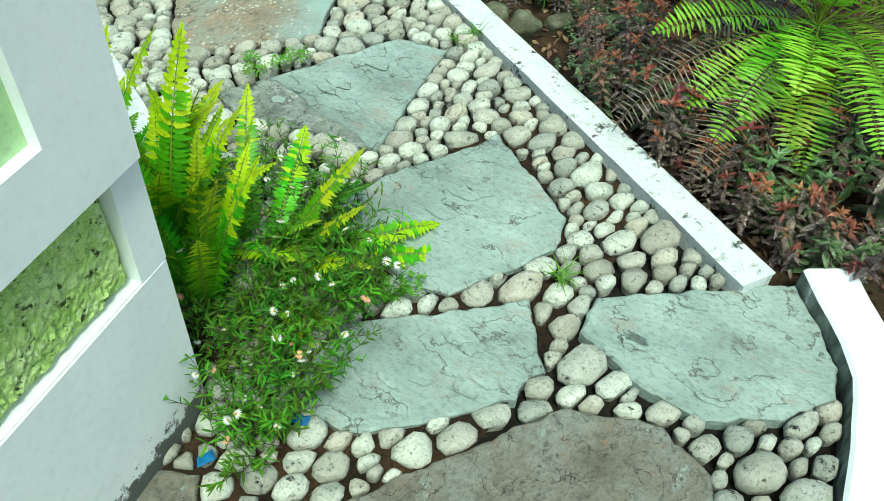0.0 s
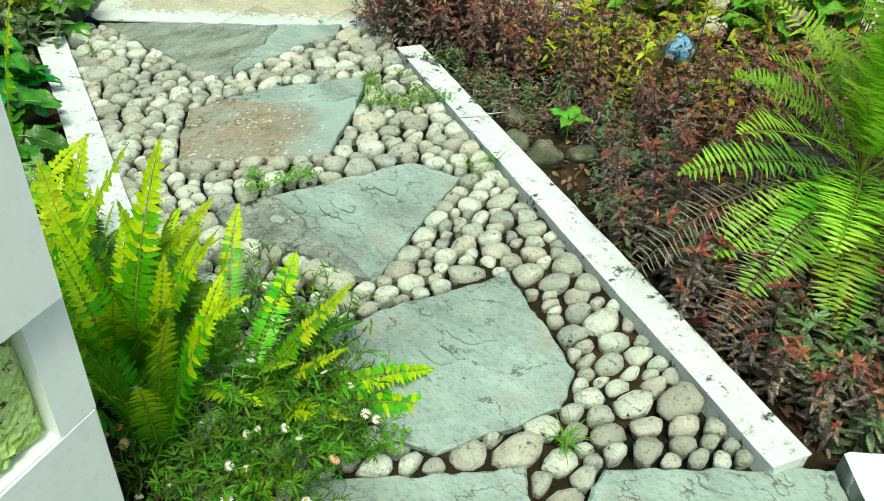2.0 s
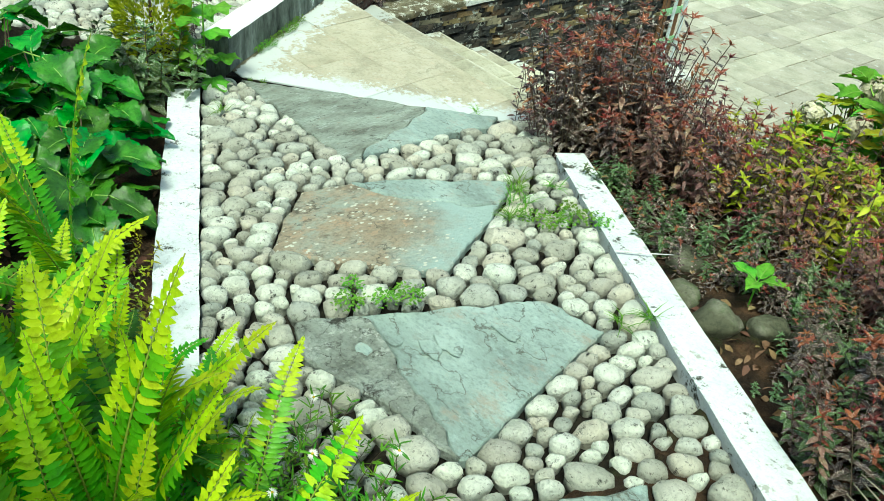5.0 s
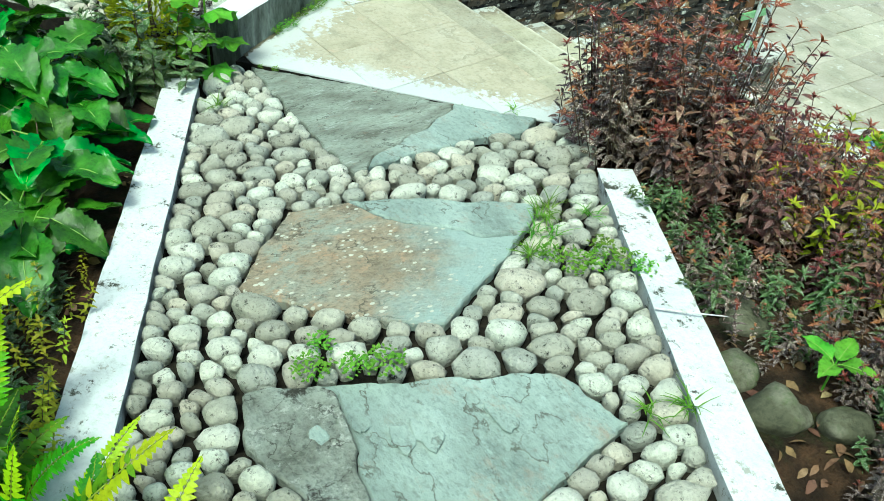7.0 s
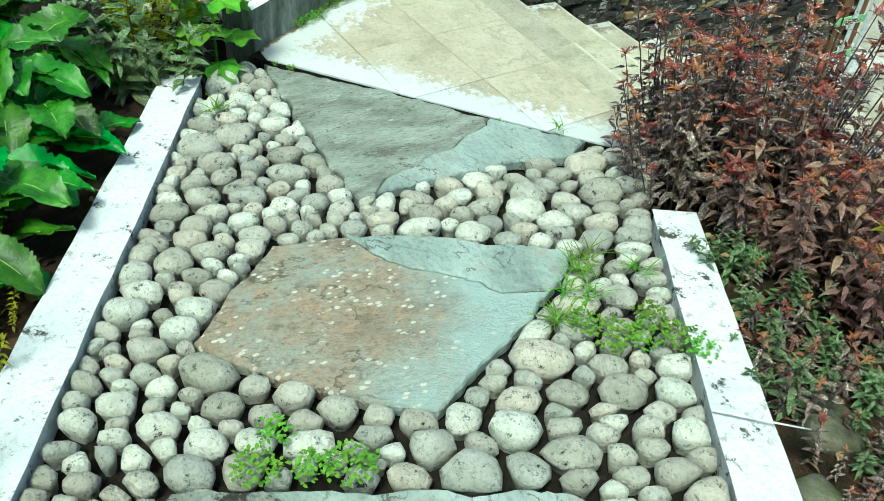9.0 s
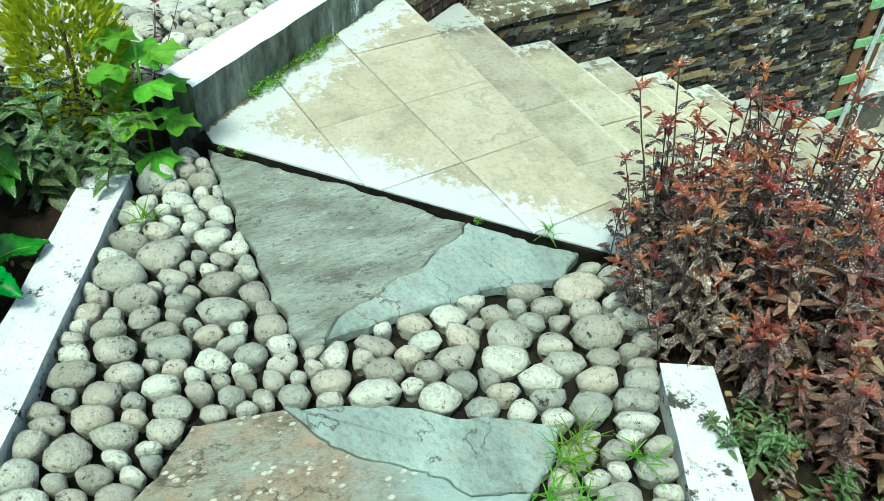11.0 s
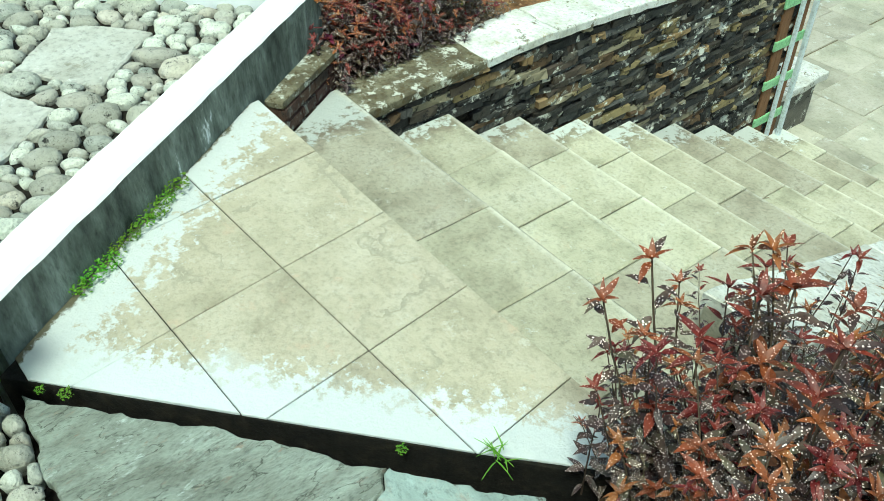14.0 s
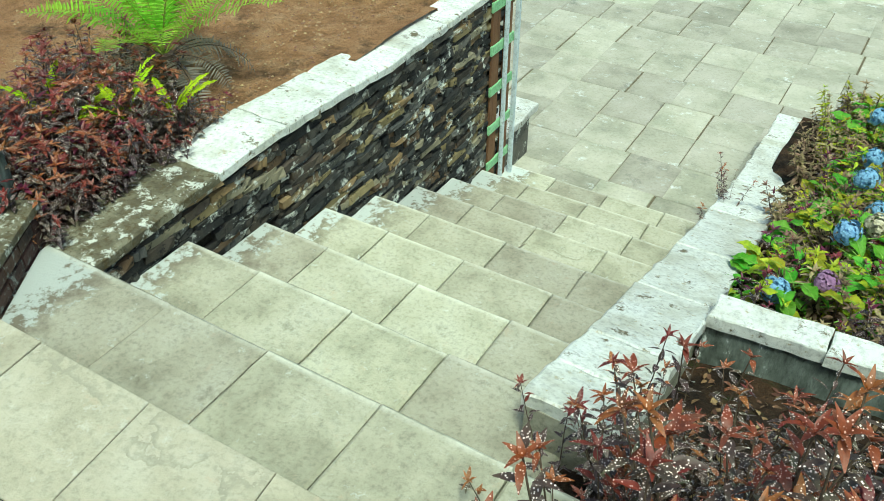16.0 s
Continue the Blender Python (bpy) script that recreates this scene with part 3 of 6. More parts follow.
def stone_mesh(cell, cx, cy, h, zf, sink=0.036):
    """A rounded river stone that fills its cell: rings from the foot over the shoulder to the crown."""
    K = 12
    rad = []
    for i in range(K):
        a = 2 * math.pi * i / K
        d = (math.cos(a), math.sin(a))
        best = 9.0
        for j in range(len(cell)):
            p, q = cell[j], cell[(j + 1) % len(cell)]
            ex, ey = q[0] - p[0], q[1] - p[1]
            den = d[0] * ey - d[1] * ex
            if abs(den) < 1e-9:
                continue
            t = ((p[0] - cx) * ey - (p[1] - cy) * ex) / den
            u = ((p[0] - cx) * d[1] - (p[1] - cy) * d[0]) / den
            if t > 0 and -1e-6 <= u <= 1 + 1e-6:
                best = min(best, t)
        rad.append(best)
    mean = sum(rad) / K
    rad = [min(r, mean * 1.75) for r in rad]
    rad = [min(rad[i], 0.2 * rad[i - 1] + 0.6 * rad[i] + 0.2 * rad[(i + 1) % K]) for i in range(K)]
    tx, ty = 0.5 * noise.noise(Vector((cx * 50, cy * 50, 1))), 0.5 * noise.noise(Vector((cx * 50, cy * 50, 9)))
    v, f = [], []
    rings = [(0.62, -sink), (0.9, -0.1 * h), (0.99, 0.3 * h), (0.84, 0.72 * h), (0.46, 0.96 * h)]
    for s, z in rings:
        for i in range(K):
            a = 2 * math.pi * i / K
            w = 1 + 0.14 * noise.noise(Vector((cx * 31 + math.cos(a), cy * 31 + math.sin(a), z * 40)))
            x, y = math.cos(a) * rad[i] * s * w, math.sin(a) * rad[i] * s * w
            v.append((x, y, zf(cx + x, cy + y) + z + (tx * x + ty * y if z > 0 else 0)))
    v.append((0, 0, zf(cx, cy) + h))
    for r in range(len(rings) - 1):
        for i in range(K):
            j = (i + 1) % K
            f.append((r * K + i, r * K + j, (r + 1) * K + j, (r + 1) * K + i))
    for i in range(K):
        f.append(((len(rings) - 1) * K + i, (len(rings) - 1) * K + (i + 1) % K, len(v) - 1))
    return v, f


def cobble_layout(outline, holes, size, rng, bounds):
    """Centres of stones of uneven size, pushed apart until they lie side by side, and the cell of each."""
    ca, sa = math.cos(radians(60)), math.sin(radians(60))

    def squeeze(p, k):
        u, w = (p[0] * ca + p[1] * sa) * k, -p[0] * sa + p[1] * ca
        return (u * ca - w * sa, u * sa + w * ca)

    outline = [squeeze(p, 0.68) for p in outline]
    holes = [[squeeze(p, 0.68) for p in h] for h in holes]
    corners = [squeeze((bounds[i], bounds[j]), 0.68) for i in (0, 1) for j in (2, 3)]
    bounds = (min(c[0] for c in corners), max(c[0] for c in corners), min(c[1] for c in corners), max(c[1] for c in corners))
    segs = [(outline[i - 1], outline[i]) for i in range(len(outline))]
    for hpoly in holes:
        segs += [(hpoly[i - 1], hpoly[i]) for i in range(len(hpoly))]
    A = np.array([s[0] for s in segs])
    D = np.array([s[1] for s in segs]) - A
    L2 = (D ** 2).sum(1) + 1e-12
    pts, rad = [], []
    tries = 0
    while tries < 60000:
        tries += 1
        p = (rng.uniform(bounds[0], bounds[1]), rng.uniform(bounds[2], bounds[3]))
        r = size * rng.choice([0.5, 0.6, 0.75, 0.9, 1.0, 1.0, 1.1, 1.25, 1.5])
        if not inside(p, outline) or any(inside(p, h) for h in holes):
            continue
        if pts:
            d = np.hypot(*(np.array(pts) - p).T) - 0.8 * (np.array(rad) + r)
            if d.min() < 0:
                continue
        t = np.clip(((np.array(p) - A) * D).sum(1) / L2, 0, 1)
        if np.hypot(*(A + D * t[:, None] - p).T).min() < 0.6 * r:
            continue
        pts.append(p)
        rad.append(r)
    P, R = np.array(pts), np.array(rad)
    for _ in range(30):
        dx = P[:, None] - P[None]
        d = np.hypot(dx[..., 0], dx[..., 1]) + np.eye(len(P)) * 9
        over = np.clip(R[:, None] + R[None] - d, 0, None)
        push = (dx / d[..., None] * over[..., None]).sum(1) * 0.22
        for i in range(len(P)):
            t = np.clip(((P[i] - A) * D).sum(1) / L2, 0, 1)
            q = P[i] - (A + D * t[:, None])
            dd = np.hypot(q[:, 0], q[:, 1])
            k = dd.argmin()
            if dd[k] < R[i] * 0.85 and dd[k] > 1e-5:
                push[i] += q[k] / dd[k] * (R[i] * 0.85 - dd[k]) * 0.6
        N = P + push
        for i in range(len(P)):
            if inside(N[i], outline) and not any(inside(N[i], h) for h in holes):
                P[i] = N[i]
    cells = []
    for i in range(len(P)):
        c = [(P[i][0] + R[i] * 1.7 * math.cos(a * math.pi / 8), P[i][1] + R[i] * 1.7 * math.sin(a * math.pi / 8)) for a in range(16)]
        d = np.hypot(*(P - P[i]).T)
        for j in np.argsort(d)[1:16]:
            nrm = (P[j] - P[i]) / d[j]
            w = 0.5 * d[j] + (R[i] ** 2 - R[j] ** 2) / (2 * d[j])
            c = clip(c, tuple(P[i] + nrm * (w - 0.0032)), tuple(nrm))
            if len(c) < 3:
                break
        t = np.clip(((P[i] - A) * D).sum(1) / L2, 0, 1)
        near = A + D * t[:, None]
        dd = np.hypot(*(near - P[i]).T)
        for k in np.argsort(dd)[:5]:
            if dd[k] < R[i] * 1.8 and len(c) >= 3:
                nrm = (near[k] - P[i]) / max(dd[k], 1e-6)
                c = clip(c, tuple(near[k] - nrm * 0.004), tuple(nrm))
        if len(c) >= 3 and abs(area(c)) > 0.0006 and dd.min() > 0.009:
            cells.append((squeeze(P[i], 1 / 0.68), R[i], [squeeze(q, 1 / 0.68) for q in c]))
    return cells


rng = random.Random(11)
cells = cobble_layout(PATH_OUT, SLABS, 0.0295, rng, (-0.05, 3.8, -3.2, 0.0))
cells.sort(key=lambda c: (c[0][1] < -2.35 and c[0][0] > 2.3, c[0][0] > 3.0))
rest_v, rest_f = [], []
for k, (p, r, c) in enumerate(cells):
    h = min(0.046, 0.6 * r + 0.015) * rng.uniform(0.75, 1.2)
    v, f = stone_mesh(c, p[0], p[1], h, lambda x, y: path_z(x) - 0.024)
    if k < 300:
        ob = mesh_ob("cobble", v, f, M_COBBLE, path_thing, smooth=True)
        ob.location = (p[0], p[1], 0)
    else:
        o = len(rest_v)
        rest_v += [(a + p[0], b + p[1], z) for a, b, z in v]
        rest_f += [tuple(i + o for i in q) for q in f]
if rest_v:
    M_COBBLE_REST = mat("river_cobble_far", island=True, **COB)
    tagged(mesh_ob("cobbles", rest_v, rest_f, M_COBBLE_REST, path_thing, smooth=True), kind="stuff")

# kerbs
kerb_r = run_of("kerb_right", [(3.31, -1.455), (1.31, -0.33)], -0.09, lambda x, y: path_z(x) + 0.02, lambda x, y: path_z(x) - 0.2, M_KERB)
tagged(kerb_r, "weathered white painted concrete path kerb", "kerb", kind="structure")
kerb_l = run_of("kerb_left", [(0.14, -1.13), (1.54, -1.77), (1.95, -1.955)], -0.1, lambda x, y: path_z(x) + 0.02, lambda x, y: path_z(x) - 0.2, M_KERB)
tagged(kerb_l, "white painted concrete kerb beside the fern bed", "kerb", kind="structure")
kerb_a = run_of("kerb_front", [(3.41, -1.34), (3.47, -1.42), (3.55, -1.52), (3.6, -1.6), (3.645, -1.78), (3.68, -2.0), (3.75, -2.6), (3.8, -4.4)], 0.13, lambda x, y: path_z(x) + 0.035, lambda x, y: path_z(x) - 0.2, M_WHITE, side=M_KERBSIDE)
tagged(kerb_a, "thick white painted raised kerb at the path's start", "kerb", kind="structure")

# ---------------------------------------------------------------- landing and steps
landing = setting("landing", "pale sandstone tiled landing with chalky white stains", "landing")
FOOT_A, FOOT_B = Vector((-0.11, -0.82)), Vector((-0.73, 0.02))
land_dir = (LANDING_B - LANDING_A).normalized()
land_n = Vector((land_dir.y, -land_dir.x))
foot_dir = (FOOT_B - FOOT_A).normalized()
foot_n = Vector((-foot_dir.y, foot_dir.x))
if foot_n.x > 0:
    foot_n = -foot_n
LAND_POLY = [(-0.78, 0.0), (-0.78, -1.0), (1.25, -1.0), (1.25, 0.0)]
LAND_POLY = clip(LAND_POLY, LANDING_A, land_n)
LAND_POLY = clip(LAND_POLY, FOOT_A, foot_n)
# black sides paint the shade of an undercut below the tile edge
base = prism("landing_base", LAND_POLY, lambda x, y: -0.006, 0.5, M_GAP_SHADE, landing, 0.001)
for row in range(3):
    y1, y0 = -0.293 * row, -0.293 * (row + 1)
    for i in range(-3, 5):
        q = [(0.006 + c * 0.348 - 0.11 * y, y + (0.058 * (c * 0.348 - 0.05) if y < -0.1 else 0.0)) for c, y in ((i, y0), (i + 1, y0), (i + 1, y1), (i, y1))]
        q = clip(q, LANDING_A - land_n * 0.003, land_n)
        if len(q) > 2:
            q = clip(q, FOOT_A, foot_n)
        if len(q) > 2 and abs(area(q)) > 0.001:
            q = shrink(q, 0.0014)
            if len(q) > 2:
                dz = rng.uniform(-0.0015, 0.0015)
                if row == 0:
                    q = [(x, y + 0.018 if y > -0.01 else y) for x, y in q]
                prism("tile", q, lambda x, y, dz=dz: dz, 0.035, M_TILE, landing, 0.0016)
stairs = setting("steps", "ten weathered stone steps down to a paved yard", "stairs")
for s in range(1, STEPS):
    z = -RISER * s
    y0, y1 = GOING * (s - 1), GOING * s
    xl, xr = stair_left(y0) - (0.2 if s == 1 else 0.02), (1.0 if s == 1 else cap_in(y0) + 0.12)
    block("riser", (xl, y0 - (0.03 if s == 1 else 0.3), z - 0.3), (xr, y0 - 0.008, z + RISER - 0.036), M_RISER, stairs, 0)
    cuts = [xl] + [c for c in (-0.352 - 0.014 * s + 0.352 * i + rng.uniform(-0.02, 0.02) for i in range(5)) if xl + 0.1 < c < xr - 0.1]
    cuts.append(xr)
    for a, b in zip(cuts, cuts[1:]):
        e = rng.uniform(-0.002, 0.003)
        q = [(a + 0.002, y0 - 0.02), (b - 0.002, y0 - 0.02), (b - 0.002, y1 + 0.016 + e), (a + 0.002, y1 + 0.016 + e)]
        q2 = rough_outline(q, 0.06, 0.0012, s * 2.0)
        dz = rng.uniform(-0.003, 0.003)
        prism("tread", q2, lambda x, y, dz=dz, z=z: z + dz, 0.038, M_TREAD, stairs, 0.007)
y0 = GOING * (STEPS - 1)
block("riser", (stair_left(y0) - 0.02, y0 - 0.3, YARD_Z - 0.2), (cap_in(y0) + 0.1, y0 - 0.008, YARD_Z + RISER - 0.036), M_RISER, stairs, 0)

# yard
yard = setting("yard", "yard paved with square grey sandstone flags", "pavement")
YARD_POLY = [(-7, y0 - 0.02), (10, y0 - 0.02), (10, 14), (-7, 14)]
prism("yard_bed", YARD_POLY, lambda x, y: YARD_Z - 0.009, 0.3, M_JOINT, yard, 0.0)
flags = []
for j in range(26):
    for i in range(-18, 26):
        x0 = i * 0.36 + 0.06 + (0.04 if j % 3 == 1 else 0) + rng.uniform(-0.008, 0.008)
        yy = y0 - 0.01 + j * 0.4
        if x0 > 9.5 or x0 < -6.8:
            continue
        flags.append((math.hypot(x0 - 0.5, yy - 4.5), x0, yy))
flags.sort()
rest_v, rest_f = [], []
for k, (_, x0, yy) in enumerate(flags):
    g = rng.uniform(0.001, 0.003)
    dz = rng.uniform(-0.003, 0.002)
    tl = rng.uniform(-0.005, 0.005)
    if k < 300:
        prism("flagstone", [(x0 + g, yy + g), (x0 + 0.36 - g, yy + g), (x0 + 0.36 - g, yy + 0.4 - g), (x0 + g, yy + 0.4 - g)], lambda x, y, dz=dz, tl=tl, x0=x0: YARD_Z + dz + tl * (x - x0), 0.04, M_YARD, yard, 0.004)
    else:
        o = len(rest_v)
        for zz in (YARD_Z + dz, YARD_Z - 0.03):
            rest_v += [(x0 + g, yy + g, zz), (x0 + 0.36 - g, yy + g, zz), (x0 + 0.36 - g, yy + 0.4 - g, zz), (x0 + g, yy + 0.4 - g, zz)]
        rest_f += [(o, o + 1, o + 2, o + 3)] + [(o + 4 + i, o + 4 + (i + 1) % 4, o + (i + 1) % 4, o + i) for i in range(4)]
M_YARD_REST = mat("yard_flag_far", island=True, **YRD)
tagged(mesh_ob("flagstones", rest_v, rest_f, M_YARD_REST, yard), kind="stuff")

# ---------------------------------------------------------------- low wall left of the landing, and the other cobbled path
lw_line = [(-0.045, -0.905), (-0.83, 0.19), (-1.0, 0.43)]
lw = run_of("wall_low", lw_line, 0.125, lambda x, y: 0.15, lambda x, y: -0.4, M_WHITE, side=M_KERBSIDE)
tagged(lw, "low wall with a white painted top and dark mottled sides", "wall", kind="structure")
cross_kerb = run_of("kerb_crossing", [(-1.02, 0.38), (-1.6, -0.16), (-3.2, -1.7)], -0.09, lambda x, y: 0.15, lambda x, y: -0.3, M_WHITE)
tagged(cross_kerb, "white painted kerb closing the second cobbled path", "kerb", kind="structure")
path2 = setting("second_path", "second cobbled path with slate slabs behind the low wall", "path")
P2_OUT = [(-0.16, -0.95), (-0.98, 0.2), (-1.13, 0.28), (-1.6, -0.16), (-2.6, -1.12), (-1.6, -2.2), (-0.5, -1.4)]
P2Z = 0.07
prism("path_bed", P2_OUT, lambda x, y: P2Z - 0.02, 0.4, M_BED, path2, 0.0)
P2_SLABS = [[(-1.01, -1.0), (-1.18, -0.76), (-1.12, -0.62), (-0.91, -0.52), (-0.75, -0.69), (-0.66, -0.82), (-0.85, -1.01)],
            [(-1.22, -0.55), (-1.43, -0.36), (-1.35, -0.21), (-1.19, -0.1), (-1.08, -0.23), (-0.95, -0.36), (-1.07, -0.46)]]
for k, s in enumerate(P2_SLABS):
    slate_slab(s, k + 10, path2, lambda x: P2Z)
rng = random.Random(5)
rest_v, rest_f = [], []
second = sorted(cobble_layout(P2_OUT, P2_SLABS, 0.036, rng, (-2.7, -0.1, -2.3, 0.35)), key=lambda c: math.hypot(c[0][0] + 0.75, c[0][1] + 0.45))
for k, (p, r, c) in enumerate(second):
    v, f = stone_mesh(c, p[0], p[1], min(0.045, 0.55 * r + 0.012), lambda x, y: P2Z - 0.018)
    if k < 300:
        mesh_ob("cobble", v, f, M_COBBLE, path2, smooth=True).location = (p[0], p[1], 0)
    else:
        o = len(rest_v)
        rest_v += [(a + p[0], b + p[1], z) for a, b, z in v]
        rest_f += [tuple(i + o for i in q) for q in f]
if rest_v:
    tagged(mesh_ob("cobbles", rest_v, rest_f, M_COBBLE_REST, path2, smooth=True), kind="stuff")

# ---------------------------------------------------------------- stone retaining wall beside the steps
WALL_END = 3.1
wall = setting("wall_stone", "dark stacked ledgestone retaining wall with ochre and lichen patches", "wall")


def wall_top(y):
    return lerp_table(y, [(0.3, -0.2), (0.9, -0.185), (1.24, -0.185), (2.0, -0.245), (3.3, -0.26)])


core_v, core_f = [], []
for y in (0.3, 0.9, 1.24, 2.0, WALL_END):
    core_v += [(stair_left(y) - 0.22, y, -1.7), (stair_left(y) - 0.025, y, -1.7), (stair_left(y) - 0.025, y, wall_top(y)), (stair_left(y) - 0.22, y, wall_top(y))]
for i in range(4):
    for j in range(4):
        core_f.append((i * 4 + j, i * 4 + (j + 1) % 4, i * 4 + 4 + (j + 1) % 4, i * 4 + 4 + j))
core_f += [(0, 3, 2, 1), (16, 17, 18, 19)]
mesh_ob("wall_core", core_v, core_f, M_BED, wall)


def ledge_mesh(L, H, D, rg):
    """A split stone: a box with a broken, uneven front."""
    v = []
    for x in (0, 0.33, 0.66, 1):
        for z in (0, 1):
            v.append((-D * 0.5, x * L, z * H))
            v.append((D * rg.uniform(0.2, 0.6), x * L + (rg.uniform(-0.2, 0.2) * 0.02), z * H + rg.uniform(-0.12, 0.12) * H))
    f = []
    for i in range(3):
        o = i * 4
        f += [(o + 1, o + 5, o + 7, o + 3), (o + 2, o + 3, o + 7, o + 6), (o, o + 4, o + 5, o + 1)]
    f += [(0, 1, 3, 2), (12, 14, 15, 13)]
    me = bpy.data.meshes.new("ledge_stone")
    me.from_pydata(v, [], f)
    me.materials.append(M_LEDGE)
    return me


rg = random.Random(3)
ledges = [ledge_mesh(L, H, 0.04, rg) for L in (0.05, 0.08, 0.12, 0.18) for H in (0.02, 0.032) for _ in range(3)]
stones = []
z = -1.62
while z < -0.2:
    H = rg.choice([0.02, 0.032])
    y = 0.32 + rg.uniform(-0.1, 0)
    while y < WALL_END:
        me = rg.choice([m for m in ledges if abs(max(v.co.z for v in m.vertices) - H) < 0.005] or ledges)
        L = max(v.co.y for v in me.vertices)
        step_z = -RISER * (max(0, int(y / GOING)) + 1)
        if z + H < wall_top(y) + 0.01 and z > step_z - 0.05:
            stones.append((y, z, me, L))
        y += L + 0.002
    z += H + 0.002
stones.sort(key=lambda s: s[0])
rv, rf = [], []
for k, (y, z, me, L) in enumerate(stones):
    d = rg.uniform(-0.014, 0.01)
    if k < 300:
        ob = new("ledge_stone", me)
        ob.parent = wall
        ob.location = (stair_left(y) - 0.022 + d, y, z)
    else:
        o = len(rv)
        rv += [(v.co.x + stair_left(y) - 0.022 + d, v.co.y + y, v.co.z + z) for v in me.vertices]
        rf += [tuple(i + o for i in p.vertices) for p in me.polygons]
M_LEDGE_REST = mat("ledge_stone_far", island=True, **LDG)
if rv:
    tagged(mesh_ob("ledge_stones", rv, rf, M_LEDGE_REST, wall), kind="stuff")
ys = [0.3, 0.92, 1.3, 1.72, 2.15, 2.5, 2.9, WALL_END + 0.02]
for a, b in zip(ys, ys[1:]):
    q = rough_outline([(stair_left(a) - 0.235, a + 0.003), (stair_left(a) + 0.012, a + 0.003), (stair_left(b) + 0.012, b - 0.003), (stair_left(b) - 0.235, b - 0.003)], 0.05, 0.005, a)
    prism("cap_stone", q, lambda x, y: wall_top(y) + 0.028 + 0.006 * noise.noise(Vector((x * 8, y * 8, 0))), 0.035, M_CAP_MOSSY if b < 1.0 else M_CAP, wall, 0.005)
block("wall_end", (-6.0, WALL_END - 0.06, -1.7), (stair_left(WALL_END) - 0.2, WALL_END, -0.24), M_LEDGE, wall, 0.01)
# short brick edge between the low wall and the stone wall
brick_edge = setting("brick_edge", "short dark brick edging of the raised bed", "edging")
M_E = [(-1.0, 0.38), (-0.78, 0.04)]
for c in range(3):
    for i in range(4):
        a = Vector(M_E[1]).lerp(Vector(M_E[0]), i / 4)
        ob = block("brick", (-0.05, -0.048, -0.022), (0.05, 0.048, 0.022), M_BRICK, brick_edge, 0.004)
        d = (Vector(M_E[0]) - Vector(M_E[1])).normalized()
        ob.rotation_euler = (0, 0, math.atan2(d.y, d.x))
        ob.location = (a.x + d.x * 0.05 + 0.06, a.y + d.y * 0.05 + 0.03, -0.18 + 0.048 * c)
prism("edge_top", [(-0.75, 0.04), (-0.68, 0.09), (-0.88, 0.42), (-0.97, 0.37)], lambda x, y: -0.035, 0.022, M_CAP_MOSSY, brick_edge, 0.004)
prism("brick_edge_base", [(-0.74, 0.05), (-0.69, 0.09), (-0.89, 0.41), (-0.96, 0.37)], lambda x, y: -0.057, 0.5, M_BRICK, brick_edge, 0.004)

# pedestal at the foot of the wall
ped = tagged(new("wall_pedestal"), "low stone plinth with a pale cap at the wall's foot", "plinth", kind="structure")
block("plinth_body", (-1.12, 3.3, YARD_Z - 0.05), (-0.86, 3.74, -1.3), M_LEDGE, ped, 0.01)
q = rough_outline([(-1.16, 3.28), (-0.82, 3.28), (-0.82, 3.79), (-1.16, 3.79)], 0.04, 0.006, 2.0)
prism("plinth_cap", q, lambda x, y: -1.245, 0.05, M_CAP, ped, 0.006)

# ---------------------------------------------------------------- right flank of the steps
flank = setting("wall_right", "pale whitewashed sloping flank wall beside the steps", "wall")
CAPZ = [(-0.05, 0.02), (0.5, -0.12), (1.5, -0.5), (2.4, -0.82), (3.4, -1.12), (4.6, -1.3)]
ys = [0.58, 0.8, 1.05, 1.55, 2.1, 2.7, 3.3, 3.95, 4.55]
for a, b in zip(ys, ys[1:]):
    q = rough_outline([(cap_in(a), a + 0.002), (cap_in(a) + 0.27, a + 0.002), (cap_in(b) + 0.27, b - 0.002), (cap_in(b), b - 0.002)], 0.05, 0.006, a + 9)
    prism("cap_stone", q, lambda x, y: lerp_table(y, CAPZ) + 0.004 * noise.noise(Vector((x * 9, y * 9, 1))), 0.05, M_CAP, flank, 0.006)
    zt = min(lerp_table(a, CAPZ), lerp_table(b, CAPZ)) - 0.04
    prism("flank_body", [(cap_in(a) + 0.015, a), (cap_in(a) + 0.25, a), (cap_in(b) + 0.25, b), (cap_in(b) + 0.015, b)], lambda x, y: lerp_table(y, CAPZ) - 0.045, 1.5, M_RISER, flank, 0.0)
cross = setting("wall_cross", "pale stone kerb dividing the planting beds", "kerb")
for i in range(7):
    a = 0.86 + i * 0.36
    prism("cap_stone", rough_outline([(a + 0.002, 1.42), (a + 0.356, 1.43), (a + 0.356, 1.55), (a + 0.002, 1.54)], 0.05, 0.004, i + 3.0), lambda x, y: -0.44 + 0.03 * (x - 0.9), 0.05, M_CAP, cross, 0.005)
prism("cross_body", [(0.86, 1.435), (3.4, 1.445), (3.4, 1.54), (0.86, 1.53)], lambda x, y: -0.48 + 0.03 * (x - 0.9), 0.6, M_KERBSIDE, cross, 0.0)

# ---------------------------------------------------------------- white wall with green panels at the start
wwall = setting("wall_white", "white rendered wall with recessed green roughcast panels", "wall")
wwall.location = (2.45, -2.396, 0.272)
wwall.rotation_euler = (0, 0, radians(11.7))


